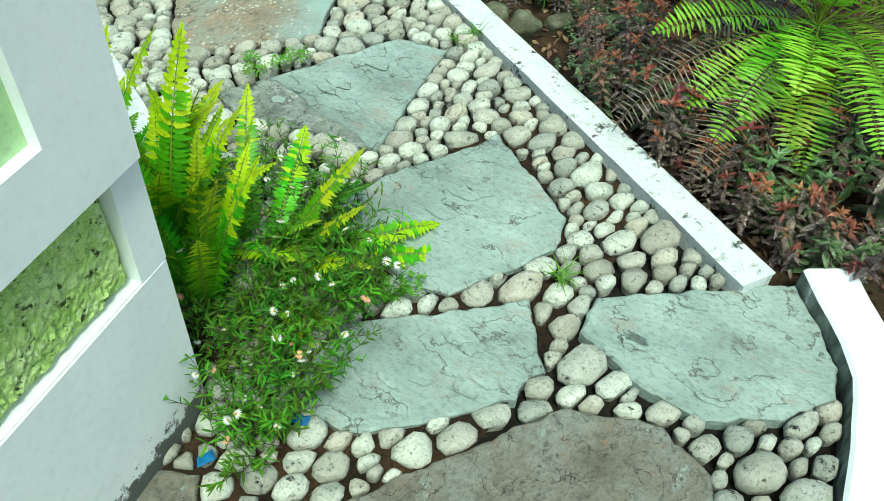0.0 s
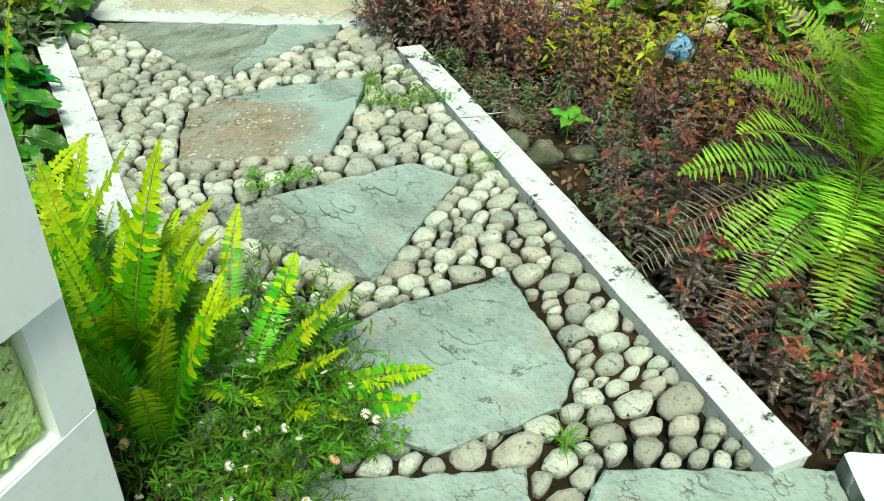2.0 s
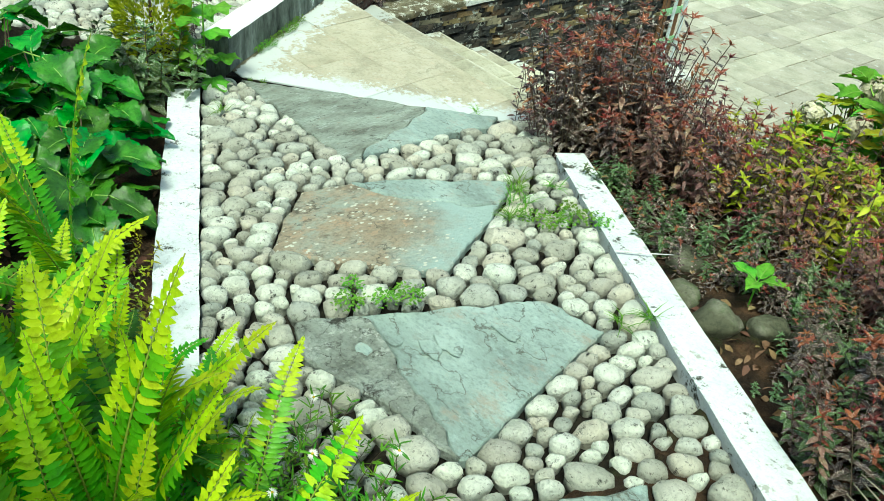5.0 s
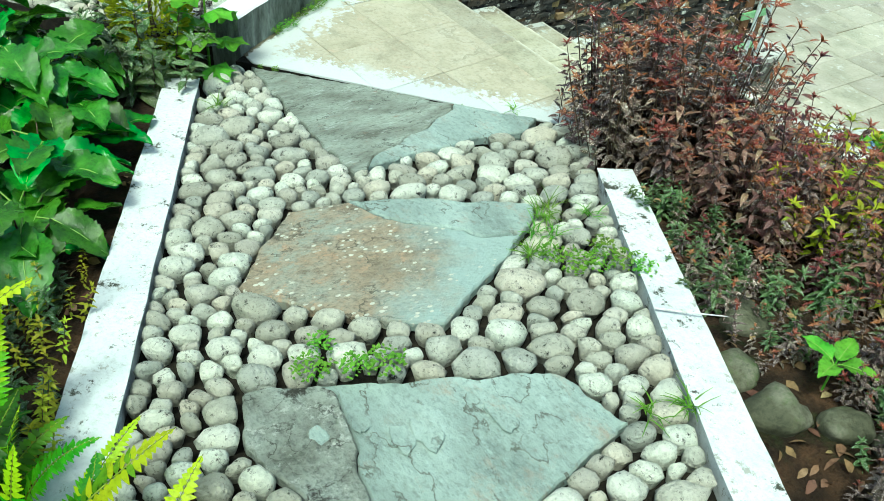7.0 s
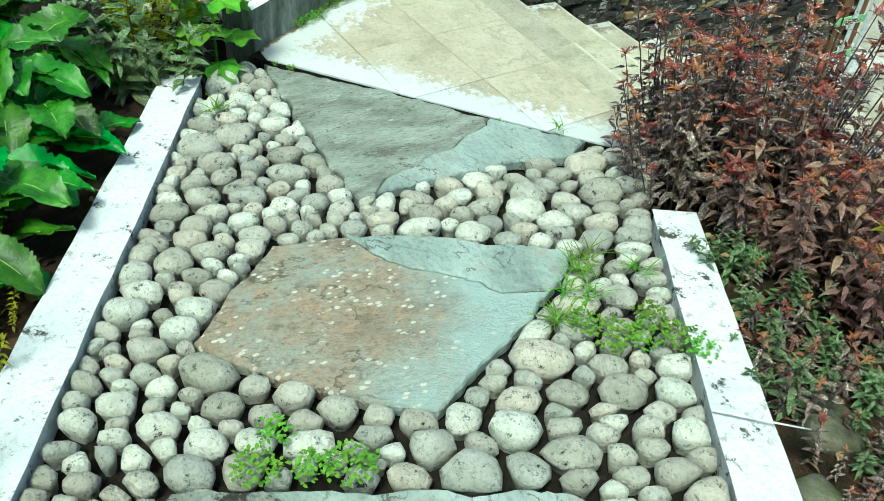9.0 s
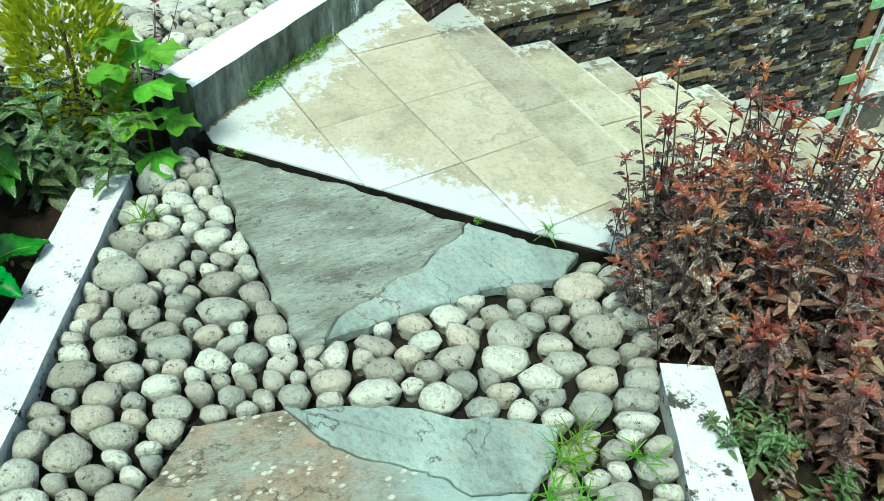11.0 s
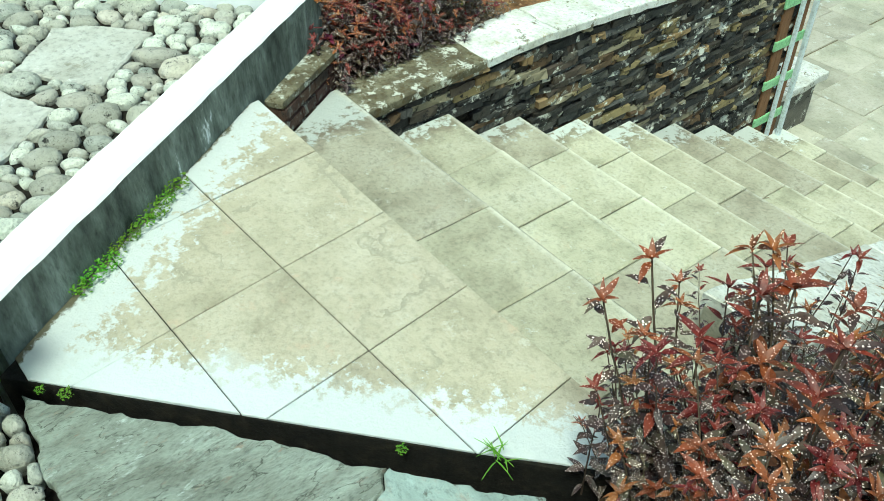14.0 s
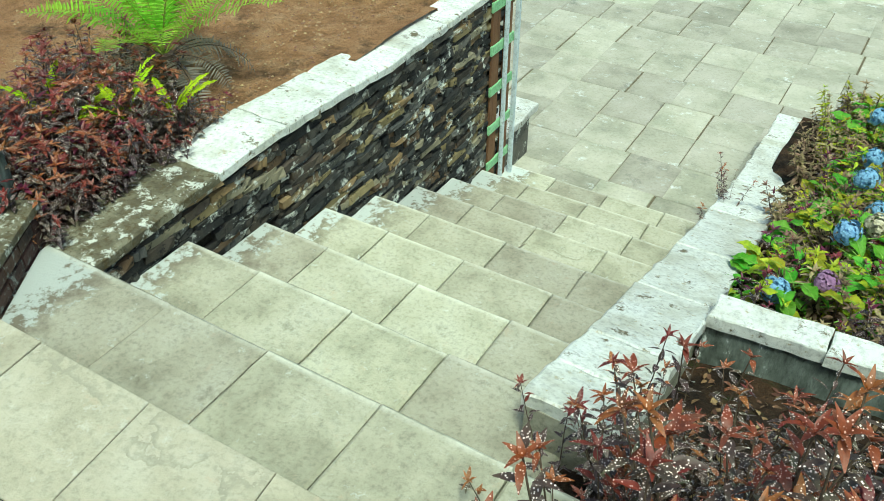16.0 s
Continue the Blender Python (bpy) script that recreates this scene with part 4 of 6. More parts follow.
def wall_piece(name, y0, y1, z0, z1, x0, x1, material, bevel=0.0):
    return block(name, (x0, y0, z0), (x1, y1, z1), material, wwall, bevel)


wall_piece("wall_body", -2.4, -0.025, -0.4, 0.655, -0.3, -0.035, M_WHITE)
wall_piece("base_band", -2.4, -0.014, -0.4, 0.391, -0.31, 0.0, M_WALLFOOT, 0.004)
wall_piece("end_post", -0.085, -0.015, 0.391, 0.648, -0.309, -0.001, M_WHITE)
wall_piece("upper_body", -2.4, -0.19, 0.66, 1.0, -0.32, 0.0, M_GREENPAINT)
wall_piece("upper_band", -2.4, -0.03, 0.647, 0.785, -0.33, 0.022, M_WHITE)
wall_piece("upper_post", -0.19, -0.03, 0.785, 1.0, -0.33, 0.022, M_WHITE)
wall_piece("wall_cap", -2.4, -0.03, 1.0, 1.05, -0.33, 0.022, M_WHITE)


def roughcast(y0, y1, z0, z1, x):
    ny, nz = int((y1 - y0) / 0.008), int((z1 - z0) / 0.008)
    v = []
    for j in range(nz + 1):
        for i in range(ny + 1):
            y, z = y0 + (y1 - y0) * i / ny, z0 + (z1 - z0) * j / nz
            edge = min(1.0, min(i, ny - i, j, nz - j) / 2)
            v.append((x + edge * (0.014 + 0.007 * noise.noise(Vector((y * 50, z * 50, 1))) + 0.008 * noise.noise(Vector((y * 105, z * 105, 3)))), y, z))
    f = [(j * (ny + 1) + i, j * (ny + 1) + i + 1, (j + 1) * (ny + 1) + i + 1, (j + 1) * (ny + 1) + i) for j in range(nz) for i in range(ny)]
    return mesh_ob("roughcast_panel", v, f, M_ROUGHCAST, wwall)


roughcast(-1.1, -0.085, 0.391, 0.645, -0.033)

# ---------------------------------------------------------------- plants
M_FERN = mat("fern_green", [(0.05, 0.26, 0.008), (0.14, 0.46, 0.012), (0.28, 0.6, 0.018)], 5, 0.42, 0.15, 60, random_tint=0.3, through_light=0.3, spec=0.4)
M_FERN_YELLOW = mat("fern_yellow", [(0.34, 0.62, 0.012), (0.54, 0.74, 0.018), (0.68, 0.8, 0.03)], 7, 0.45, 0.1, 60, random_tint=0.2, through_light=0.4)
M_FERN_DARK = mat("fern_dark", [(0.02, 0.1, 0.006), (0.05, 0.2, 0.008), (0.12, 0.32, 0.012)], 4, 0.42, 0.15, 60, random_tint=0.3, through_light=0.2, spec=0.4)
M_DAISY_LEAF = mat("daisy_leaf", [(0.03, 0.12, 0.008), (0.09, 0.26, 0.014), (0.2, 0.42, 0.022)], 20, 0.55, 0.1, 60, random_tint=0.3, through_light=0.3)
M_PETAL = mat("white_petal", [(0.8, 0.78, 0.76), (0.86, 0.85, 0.84)], 20, 0.6, 0.05, 60, through_light=0.2)
M_PETAL_PINK = mat("pink_petal", [(0.7, 0.3, 0.2), (0.8, 0.45, 0.35)], 20, 0.6, 0.05, 60)
M_EYE = mat("yellow_disc", [(0.6, 0.4, 0.03), (0.7, 0.5, 0.05)], 60, 0.8, 0.3, 200)
M_POLKA = mat("polka_leaf_dark", [(0.028, 0.02, 0.016), (0.085, 0.047, 0.037), (0.09, 0.085, 0.043)], 14, 0.3, 0.3, 60, random_tint=0.5, spots=(0.82, 0.7, 0.66), spot_scale=230, spot_size=0.25, through_light=0.12, spec=0.6)
M_POLKA_RED = mat("polka_leaf_red", [(0.095, 0.022, 0.013), (0.27, 0.055, 0.02), (0.15, 0.058, 0.03)], 16, 0.34, 0.3, 60, random_tint=0.4, spots=(0.78, 0.52, 0.44), spot_scale=230, spot_size=0.2, through_light=0.22, spec=0.6)
M_POLKA_GREEN = mat("polka_leaf_green", [(0.04, 0.09, 0.025), (0.09, 0.17, 0.04), (0.12, 0.2, 0.06)], 10, 0.38, 0.3, 60, random_tint=0.3, spots=(0.6, 0.66, 0.56), spot_scale=190, spot_size=0.24, through_light=0.2, spec=0.5)
M_MAROON = mat("maroon_leaf", [(0.1, 0.012, 0.03), (0.22, 0.03, 0.07)], 12, 0.4, 0.2, 60, random_tint=0.4, through_light=0.2, spec=0.5)
M_LIME = mat("lime_leaf", [(0.2, 0.3, 0.02), (0.42, 0.48, 0.03), (0.6, 0.55, 0.04)], 12, 0.45, 0.2, 60, random_tint=0.35, through_light=0.3)
M_BROAD = mat("broad_leaf", [(0.016, 0.1, 0.006), (0.04, 0.22, 0.012), (0.09, 0.36, 0.025)], 14, 0.22, 0.3, 70, random_tint=0.45, through_light=0.14, spec=0.55)
M_VEIN = mat("pale_leaf_vein", [(0.2, 0.4, 0.06), (0.3, 0.5, 0.1)], 20, 0.5, 0.1, 80)
M_BRIGHT = mat("bright_leaf", [(0.09, 0.34, 0.02), (0.22, 0.52, 0.05)], 9, 0.5, 0.3, 50, random_tint=0.2, through_light=0.3)
M_RACHIS = mat("fern_rachis", [(0.2, 0.3, 0.03), (0.3, 0.36, 0.05)], 20, 0.6, 0.1, 80)
M_STEM = mat("plant_stem", [(0.07, 0.05, 0.035), (0.13, 0.09, 0.06)], 20, 0.8, 0.3, 80, random_tint=0.2)
M_TWIG = mat("dry_twig", [(0.3, 0.24, 0.16), (0.45, 0.4, 0.3)], 20, 0.85, 0.3, 80)
M_PALM = mat("palm_leaflet", [(0.18, 0.46, 0.025), (0.38, 0.68, 0.05), (0.58, 0.8, 0.1)], 5, 0.4, 0.1, 60, random_tint=0.25, through_light=0.45, spec=0.5)
M_PALM_DRY = mat("dry_palm_leaflet", [(0.16, 0.135, 0.1), (0.3, 0.26, 0.2)], 8, 0.7, 0.2, 60, random_tint=0.3)
M_BLUE = mat("hydrangea_blue", [(0.2, 0.42, 0.68), (0.36, 0.6, 0.82)], 30, 0.6, 0.1, 60, random_tint=0.1, through_light=0.2)
M_CREAM = mat("hydrangea_cream", [(0.55, 0.52, 0.32), (0.8, 0.76, 0.58)], 30, 0.6, 0.1, 60, random_tint=0.15, through_light=0.2)
M_MAUVE = mat("hydrangea_mauve", [(0.3, 0.14, 0.3), (0.45, 0.28, 0.45)], 30, 0.6, 0.1, 60, through_light=0.2)
M_CONIFER = mat("golden_conifer", [(0.26, 0.44, 0.02), (0.52, 0.66, 0.03), (0.66, 0.72, 0.05)], 16, 0.6, 0.2, 60, random_tint=0.3, through_light=0.25)
M_GRASS = mat("grass_blade", [(0.1, 0.28, 0.02), (0.24, 0.45, 0.05)], 20, 0.5, 0.1, 60, random_tint=0.3, through_light=0.3)
M_LITTER = mat("dead_leaf", [(0.1, 0.06, 0.03), (0.22, 0.13, 0.07), (0.3, 0.2, 0.12)], 20, 0.85, 0.3, 60, random_tint=0.5, island=True)


class Geo:
    """Gathers faces of several materials into one mesh."""

    def __init__(self):
        self.v, self.f, self.mi = [], [], []

    def add(self, verts, faces, m=None, k=0):
        o = len(self.v)
        self.v += [tuple(m @ Vector(p)) if m else tuple(p) for p in verts]
        self.f += [tuple(i + o for i in q) for q in faces]
        self.mi += [k] * len(faces)

    def weld(self, stem_end, leaf_start, k=0):
        """A short stalk face from the nearest point of the stem to the leaf's foot."""
        foot = Vector(self.v[leaf_start + 1])
        near = min(range(stem_end), key=lambda i: (Vector(self.v[i]) - foot).length_squared)
        self.f.append((near, leaf_start, leaf_start + 2))
        self.mi.append(k)

    def mesh(self, name, mats, smooth=True):
        me = bpy.data.meshes.new(name)
        me.from_pydata(self.v, [], self.f)
        for x in mats:
            me.materials.append(x)
        me.polygons.foreach_set("material_index", self.mi)
        if smooth:
            me.shade_smooth()
        me.update()
        return me


def leaf(L, W, fold=0.25, curl=0.3, n=5, peak=0.4, serrate=0.0):
    """A pointed leaf along +y, folded at its midrib, drooping to the tip."""
    v, f = [], []
    for i in range(n + 1):
        t = i / n
        w = W * 0.5 * (math.sin(math.pi * t ** (math.log(0.5) / math.log(peak)))) ** 0.8 if 0 < t < 1 else 0.0006
        if serrate and 0 < i < n:
            w *= 1 + serrate * (1 if i % 2 else -1)
        y = L * t
        z = -curl * L * t * t
        v += [(-w, y, z + fold * w), (0, y, z), (w, y, z + fold * w)]
    for i in range(n):
        o = i * 3
        f += [(o, o + 1, o + 4, o + 3), (o + 1, o + 2, o + 5, o + 4)]
    return v, f


def tube(points, r0, r1, k=5):
    v, f = [], []
    n = len(points)
    for i, p in enumerate(points):
        p = Vector(p)
        d = (Vector(points[min(i + 1, n - 1)]) - Vector(points[max(i - 1, 0)])).normalized()
        a = d.orthogonal().normalized()
        b = d.cross(a)
        r = r0 + (r1 - r0) * i / (n - 1)
        v += [tuple(p + (a * math.cos(2 * math.pi * j / k) + b * math.sin(2 * math.pi * j / k)) * r) for j in range(k)]
    for i in range(n - 1):
        for j in range(k):
            f.append((i * k + j, i * k + (j + 1) % k, (i + 1) * k + (j + 1) % k, (i + 1) * k + j))
    f.append(tuple(range((n - 1) * k, n * k)))
    return v, f


def aim(p, d, roll=0.0, s=1.0):
    """A pose whose +y looks along d."""
    q = Vector(d).normalized().to_track_quat("Y", "Z").to_matrix().to_4x4()
    return Matrix.Translation(p) @ q @ Matrix.Rotation(roll, 4, "Y") @ Matrix.Scale(s, 4)


def frond_mesh(name, L, W, pairs, arch, rg, mats, stiff=0.0, narrow=1.0, rise=1.2, gap=0.12, twist=0.0):
    """A pinnate frond: it leaves the ground steeply along +y and arches over."""
    g = Geo()
    pts = []
    p = Vector((0, 0, 0))
    N = 24
    for i in range(N + 1):
        pts.append(p.copy())
        t = i / N
        a = rise - arch * t ** 1.3
        side = twist * t * t
        p = p + Vector((math.sin(side) * math.cos(a), math.cos(side) * math.cos(a), math.sin(a))) * (L / N)
    v, f = tube(pts, 0.0028, 0.0008, 4)
    g.add(v, f, None, 1)
    for i in range(pairs):
        t = gap + (1 - gap) * i / pairs
        x = t * N
        k = min(N - 1, int(x))
        q = pts[k].lerp(pts[k + 1], x - k)
        d = (pts[k + 1] - pts[k]).normalized()
        up = Vector((1, 0, 0)).cross(d).normalized()
        prof = math.sin(math.pi * min(1, 0.12 + 0.9 * (t - gap) / (1 - gap))) ** 0.6
        ln = W * 0.5 * max(0.12, prof) * rg.uniform(0.88, 1.1)
        wd = L / pairs * 0.98 * narrow
        for s in (-1, 1):
            out = (Vector((s, 0, 0)) + d * rg.uniform(0.12, 0.3) + up * (rg.uniform(-0.15, 0.25) + stiff)).normalized()
            lv, lf = leaf(ln, wd, 0.2, rg.uniform(0.05, 0.3), 4, 0.34)
            yv = out
            zv = (up - yv * up.dot(yv)).normalized()
            xv = yv.cross(zv)
            mm = Matrix((xv, yv, zv)).transposed().to_4x4()
            o = len(g.v)
            kind = 2 if len(mats) > 2 and t > rg.uniform(0.5, 0.85) else 0
            g.add(lv, lf, Matrix.Translation(q) @ mm, kind)
            g.weld(len(pts) * 4, o, kind)
    return g.mesh(name, mats)


def place(me, name, parent, m, label=""):
    ob = new(name, me)
    ob.parent = parent
    ob.matrix_basis = m
    if label:
        ob["label"] = label
    return ob


rg = random.Random(21)
FERN_MESHES = [frond_mesh("frond", L, W, n, a, rg, [m, M_RACHIS, tip], rise=r, twist=w, narrow=1.08) for L, W, n, a, r, w, m, tip in
               ((0.5, 0.08, 42, 0.7, 1.45, 0.2, M_FERN, M_FERN_YELLOW), (0.42, 0.078, 36, 0.9, 1.35, -0.3, M_FERN, M_FERN_YELLOW), (0.36, 0.07, 32, 1.1, 1.3, 0.4, M_FERN, M_FERN), (0.46, 0.072, 40, 0.5, 1.5, -0.2, M_FERN, M_FERN_YELLOW),
                (0.3, 0.065, 28, 1.2, 1.2, 0.3, M_FERN_DARK, M_FERN), (0.38, 0.07, 34, 1.2, 1.25, -0.5, M_FERN_DARK, M_FERN_DARK), (0.26, 0.055, 26, 0.9, 1.3, 0.1, M_FERN_YELLOW, M_FERN_YELLOW), (0.5, 0.075, 42, 0.35, 1.52, 0.1, M_FERN, M_FERN_YELLOW))]


def fern(x, y, z, n, lean, size, label):
    t = thing("sword_fern", label, "fern", "ferns in the left bed", (x, y, z))
    for i in range(n):
        k = rg.choice([0, 0, 1, 1, 2, 2, 3, 4, 4, 5, 5, 5, 7, 7, 7])
        yaw = rg.uniform(0, 2 * math.pi)
        tilt = rg.uniform(-0.5, 0.12)
        s = size * rg.uniform(0.7, 1.12)
        m = Matrix.Translation((rg.gauss(0, 0.03), rg.gauss(0, 0.03), 0)) @ Matrix.Rotation(yaw, 4, "Z") @ Matrix.Rotation(tilt, 4, "X") @ Matrix.Scale(s, 4)
        m = Matrix.Translation((0, 0, 0)) @ Matrix.Rotation(lean[0], 4, "X") @ Matrix.Rotation(lean[1], 4, "Y") @ m
        place(FERN_MESHES[k], "frond", t, m)
    return t


for x, y, n, s in ((1.28, -2.12, 8, 0.6), (1.55, -2.1, 16, 0.85), (1.74, -2.06, 22, 0.95), (1.92, -2.04, 18, 0.95), (2.04, -2.06, 20, 1.15), (2.16, -1.98, 16, 1.1), (1.62, -2.28, 18, 1.1), (1.9, -2.2, 18, 1.3), (1.4, -2.3, 18, 1.2), (1.1, -2.4, 10, 1.0), (2.12, -2.18, 14, 1.15), (1.5, -2.35, 14, 1.35)):
    fern(x, y, left_soil(x, y) - 0.01, int(n * 0.6), (0, 0), s, "bright yellow-green sword fern with long toothed fronds")
for x, y, size in ((2.12, -2.2, 1.35), (1.9, -2.3, 1.45), (1.68, -2.38, 1.5), (2.28, -2.24, 1.2)):
    upright = thing("sword_fern", "tall upright sword fern with lime frond tips", "fern", "ferns in the left bed", (x, y, left_soil(x, y) - 0.01))
    for i in range(9):
        m = Matrix.Rotation(i * 0.7 + rg.uniform(-0.2, 0.2), 4, "Z") @ Matrix.Rotation(rg.uniform(-0.28, 0.05), 4, "X") @ Matrix.Scale(size * rg.uniform(0.75, 1.05), 4)
        place(FERN_MESHES[rg.choice([0, 3, 7, 7])], "frond", upright, m)
tall = thing("sword_fern", "tall sword fern with upright fronds beside the kerb", "fern", "ferns in the left bed", (1.3, -1.96, left_soil(1.3, -1.96)))
for yaw, tilt, k, s in ((-20, 2, 7, 1.5), (150, -4, 7, 1.35), (120, -16, 0, 1.2), (210, -8, 7, 1.15), (165, -30, 1, 1.2), (240, -14, 3, 1.0), (180, -22, 1, 1.25), (100, -10, 0, 1.1)):
    place(FERN_MESHES[k], "frond", tall, Matrix.Rotation(radians(yaw), 4, "Z") @ Matrix.Rotation(radians(tilt), 4, "X") @ Matrix.Scale(s, 4))
big = thing("sword_fern", "sword fern with long fronds arching over the path", "fern", "ferns in the left bed", (2.3, -2.06, left_soil(2.3, -2.06)))
for yaw, tilt, k, s in ((-36, -52, 1, 1.2), (-44, -66, 0, 1.1), (-28, -40, 4, 1.3), (-62, -50, 2, 1.25), (-20, -30, 3, 0.95), (-80, -62, 5, 1.2), (-100, -55, 6, 1.3), (20, -30, 1, 1.1), (-50, -30, 3, 0.8), (-8, -50, 5, 1.2), (-70, -25, 6, 1.3), (-120, -40, 1, 0.8)):
    place(FERN_MESHES[k], "frond", big, Matrix.Rotation(radians(yaw), 4, "Z") @ Matrix.Rotation(radians(tilt), 4, "X") @ Matrix.Scale(s, 4))


# daisies
def daisy_stem(rg):
    g = Geo()
    pts = []
    p = Vector((0, 0, 0))
    a = rg.uniform(0.6, 1.3)
    yaw = rg.uniform(-0.5, 0.5)
    for i in range(8):
        pts.append(p.copy())
        p = p + Vector((math.sin(yaw) * math.cos(a), math.cos(yaw) * math.cos(a), math.sin(a))) * 0.024
        a += rg.uniform(-0.3, 0.12)
        yaw += rg.uniform(-0.4, 0.4)
    v, f = tube(pts, 0.0012, 0.0007, 3)
    g.add(v, f, None, 1)
    for i in range(1, 8):
        for _ in range(3):
            d = Vector((rg.uniform(-1, 1), rg.uniform(-0.4, 1), rg.uniform(-0.1, 0.8)))
            v, f = leaf(rg.uniform(0.015, 0.03), rg.uniform(0.003, 0.0055), 0.3, 0.2, 3, 0.5)
            o = len(g.v)
            g.add(v, f, aim(pts[i], d, rg.uniform(-1, 1)), 0)
            g.weld(len(pts) * 3, o)
    return g.mesh("stem", [M_DAISY_LEAF, M_STEM]), pts[-1]


DAISY = [daisy_stem(rg) for _ in range(6)]


def daisy_flower(m_petal):
    g = Geo()
    for i in range(14):
        v, f = leaf(0.0085, 0.0035, 0.1, 0.25, 2, 0.65)
        g.add(v, f, Matrix.Rotation(2 * math.pi * i / 14, 4, "Z") @ Matrix.Translation((0, 0.002, 0)), 0)
    bm = bmesh.new()
    bmesh.ops.create_icosphere(bm, subdivisions=1, radius=0.0032)
    g.add([(v.co.x, v.co.y, v.co.z * 0.6) for v in bm.verts], [tuple(v.index for v in q.verts) for q in bm.faces], None, 1)
    bm.free()
    return g.mesh("flower", [m_petal, M_EYE])


FLOWER_W, FLOWER_P = daisy_flower(M_PETAL), daisy_flower(M_PETAL_PINK)


def daisy_mat(x, y, r, n, flowers, zf):
    t = thing("daisy_clump", "sprawling fleabane daisies with small white flowers", "flowers", "daisies by the path", (x, y, zf(x, y)))
    for i in range(n):
        a, q = rg.uniform(0, 6.3), r * math.sqrt(rg.random())
        px, py = q * math.cos(a), q * math.sin(a)
        me, tip = rg.choice(DAISY)
        s = rg.uniform(0.7, 1.25)
        m = Matrix.Translation((px, py, rg.uniform(0, 0.06))) @ Matrix.Rotation(rg.uniform(0, 6.3), 4, "Z") @ Matrix.Scale(s, 4)
        stem = place(me, "stem", t, m)
        if i < flowers * 1.6:
            place(FLOWER_P if rg.random() < 0.15 else FLOWER_W, "flower", stem, Matrix.Translation(tip) @ Matrix.Rotation(rg.uniform(-0.6, 0.6), 4, "X") @ Matrix.Rotation(rg.uniform(-0.6, 0.6), 4, "Y") @ Matrix.Scale(rg.uniform(0.75, 1.1), 4))


for x, y, r, n, fl in ((2.42, -2.27, 0.12, 70, 7), (2.6, -2.42, 0.08, 55, 6), (2.5, -2.1, 0.11, 60, 4), (2.42, -1.95, 0.1, 40, 3), (2.28, -1.82, 0.09, 35, 3), (2.1, -1.82, 0.09, 30, 3), (2.58, -2.25, 0.07, 30, 2), (2.33, -2.12, 0.12, 60, 5), (2.56, -1.97, 0.06, 25, 0)):
    daisy_mat(x, y, r, n, fl, left_soil)


# polka-dot plants
def polka_sprig(H, rg, mats, lsize=0.045, bare=0.15, lean=0.12):
    """An upright stem with crossed pairs of leaves, dark below and red at the tip."""
    g = Geo()
    pts = []
    p = Vector((0, 0, 0))
    dx, dy = rg.uniform(-lean, lean), rg.uniform(-lean, lean)
    n = 9
    for i in range(n + 1):
        pts.append(p.copy())
        p = p + Vector((dx + rg.uniform(-0.05, 0.05), dy + rg.uniform(-0.05, 0.05), 1)).normalized() * (H / n)
    v, f = tube(pts, 0.0028, 0.0014, 4)
    g.add(v, f, None, 2)
    nodes = 10
    for i in range(nodes):
        t = bare + (1 - bare) * i / (nodes - 1)
        k = min(n - 1, int(t * n))
        q = pts[k].lerp(pts[k + 1], t * n - k)
        a = i * 1.57 + rg.uniform(-0.4, 0.4)
        s = lsize * (1.15 - 0.5 * t) * rg.uniform(0.75, 1.15)
        for h in (0, math.pi):
            el = rg.uniform(-0.5, 0.35) + 0.4 * t
            d = (math.cos(a + h) * math.cos(el), math.sin(a + h) * math.cos(el), math.sin(el))
            v, f = leaf(s * 1.3, s * rg.uniform(0.42, 0.56), 0.3, rg.uniform(0.1, 0.5), 5, 0.36)
            kind = 1 if t > rg.uniform(0.8, 1.1) else 0
            o = len(g.v)
            g.add(v, f, aim(q + Vector(d) * 0.006, d, rg.uniform(-0.3, 0.3)), kind)
            g.weld(len(pts) * 4, o, kind)
    for j in range(5):
        a, el = j * 1.26 + rg.uniform(-0.4, 0.4), rg.uniform(0.45, 1.3)
        d = (math.cos(a) * math.cos(el), math.sin(a) * math.cos(el), math.sin(el))
        v, f = leaf(lsize * rg.uniform(0.5, 0.85), lsize * 0.22, 0.35, 0.45, 4, 0.36)
        o = len(g.v)
        g.add(v, f, aim(pts[-1], d), 1)
        g.weld(len(pts) * 4, o, 1)
    return g.mesh("stem", mats)


SPRIG_RED = [polka_sprig(h, rg, [M_POLKA, M_POLKA_RED, M_STEM], 0.042) for h in (0.5, 0.44, 0.38, 0.48, 0.32)]
M_POLKA_DUSK = mat("polka_leaf_russet", [(0.1, 0.046, 0.04), (0.22, 0.105, 0.085), (0.17, 0.135, 0.075)], 14, 0.36, 0.3, 60, random_tint=0.5, spots=(0.74, 0.6, 0.52), spot_scale=220, spot_size=0.17, through_light=0.2, spec=0.4)
SPRIG_DUSK = [polka_sprig(h, rg, [M_POLKA_DUSK, M_POLKA_RED, M_STEM], 0.046, 0.2) for h in (0.5, 0.42, 0.36, 0.46)]
SPRIG_THIN = [polka_sprig(h, rg, [M_POLKA, M_POLKA_RED, M_STEM], 0.038, 0.35, 0.2) for h in (0.55, 0.48, 0.4, 0.5)]
SPRIG_BIG = [polka_sprig(h, rg, [M_POLKA, M_POLKA_RED, M_STEM], 0.06) for h in (0.4, 0.34, 0.3)]
SPRIG_GREEN = [polka_sprig(h, rg, [M_POLKA_GREEN, M_POLKA_GREEN, M_STEM], 0.075) for h in (0.34, 0.28)]
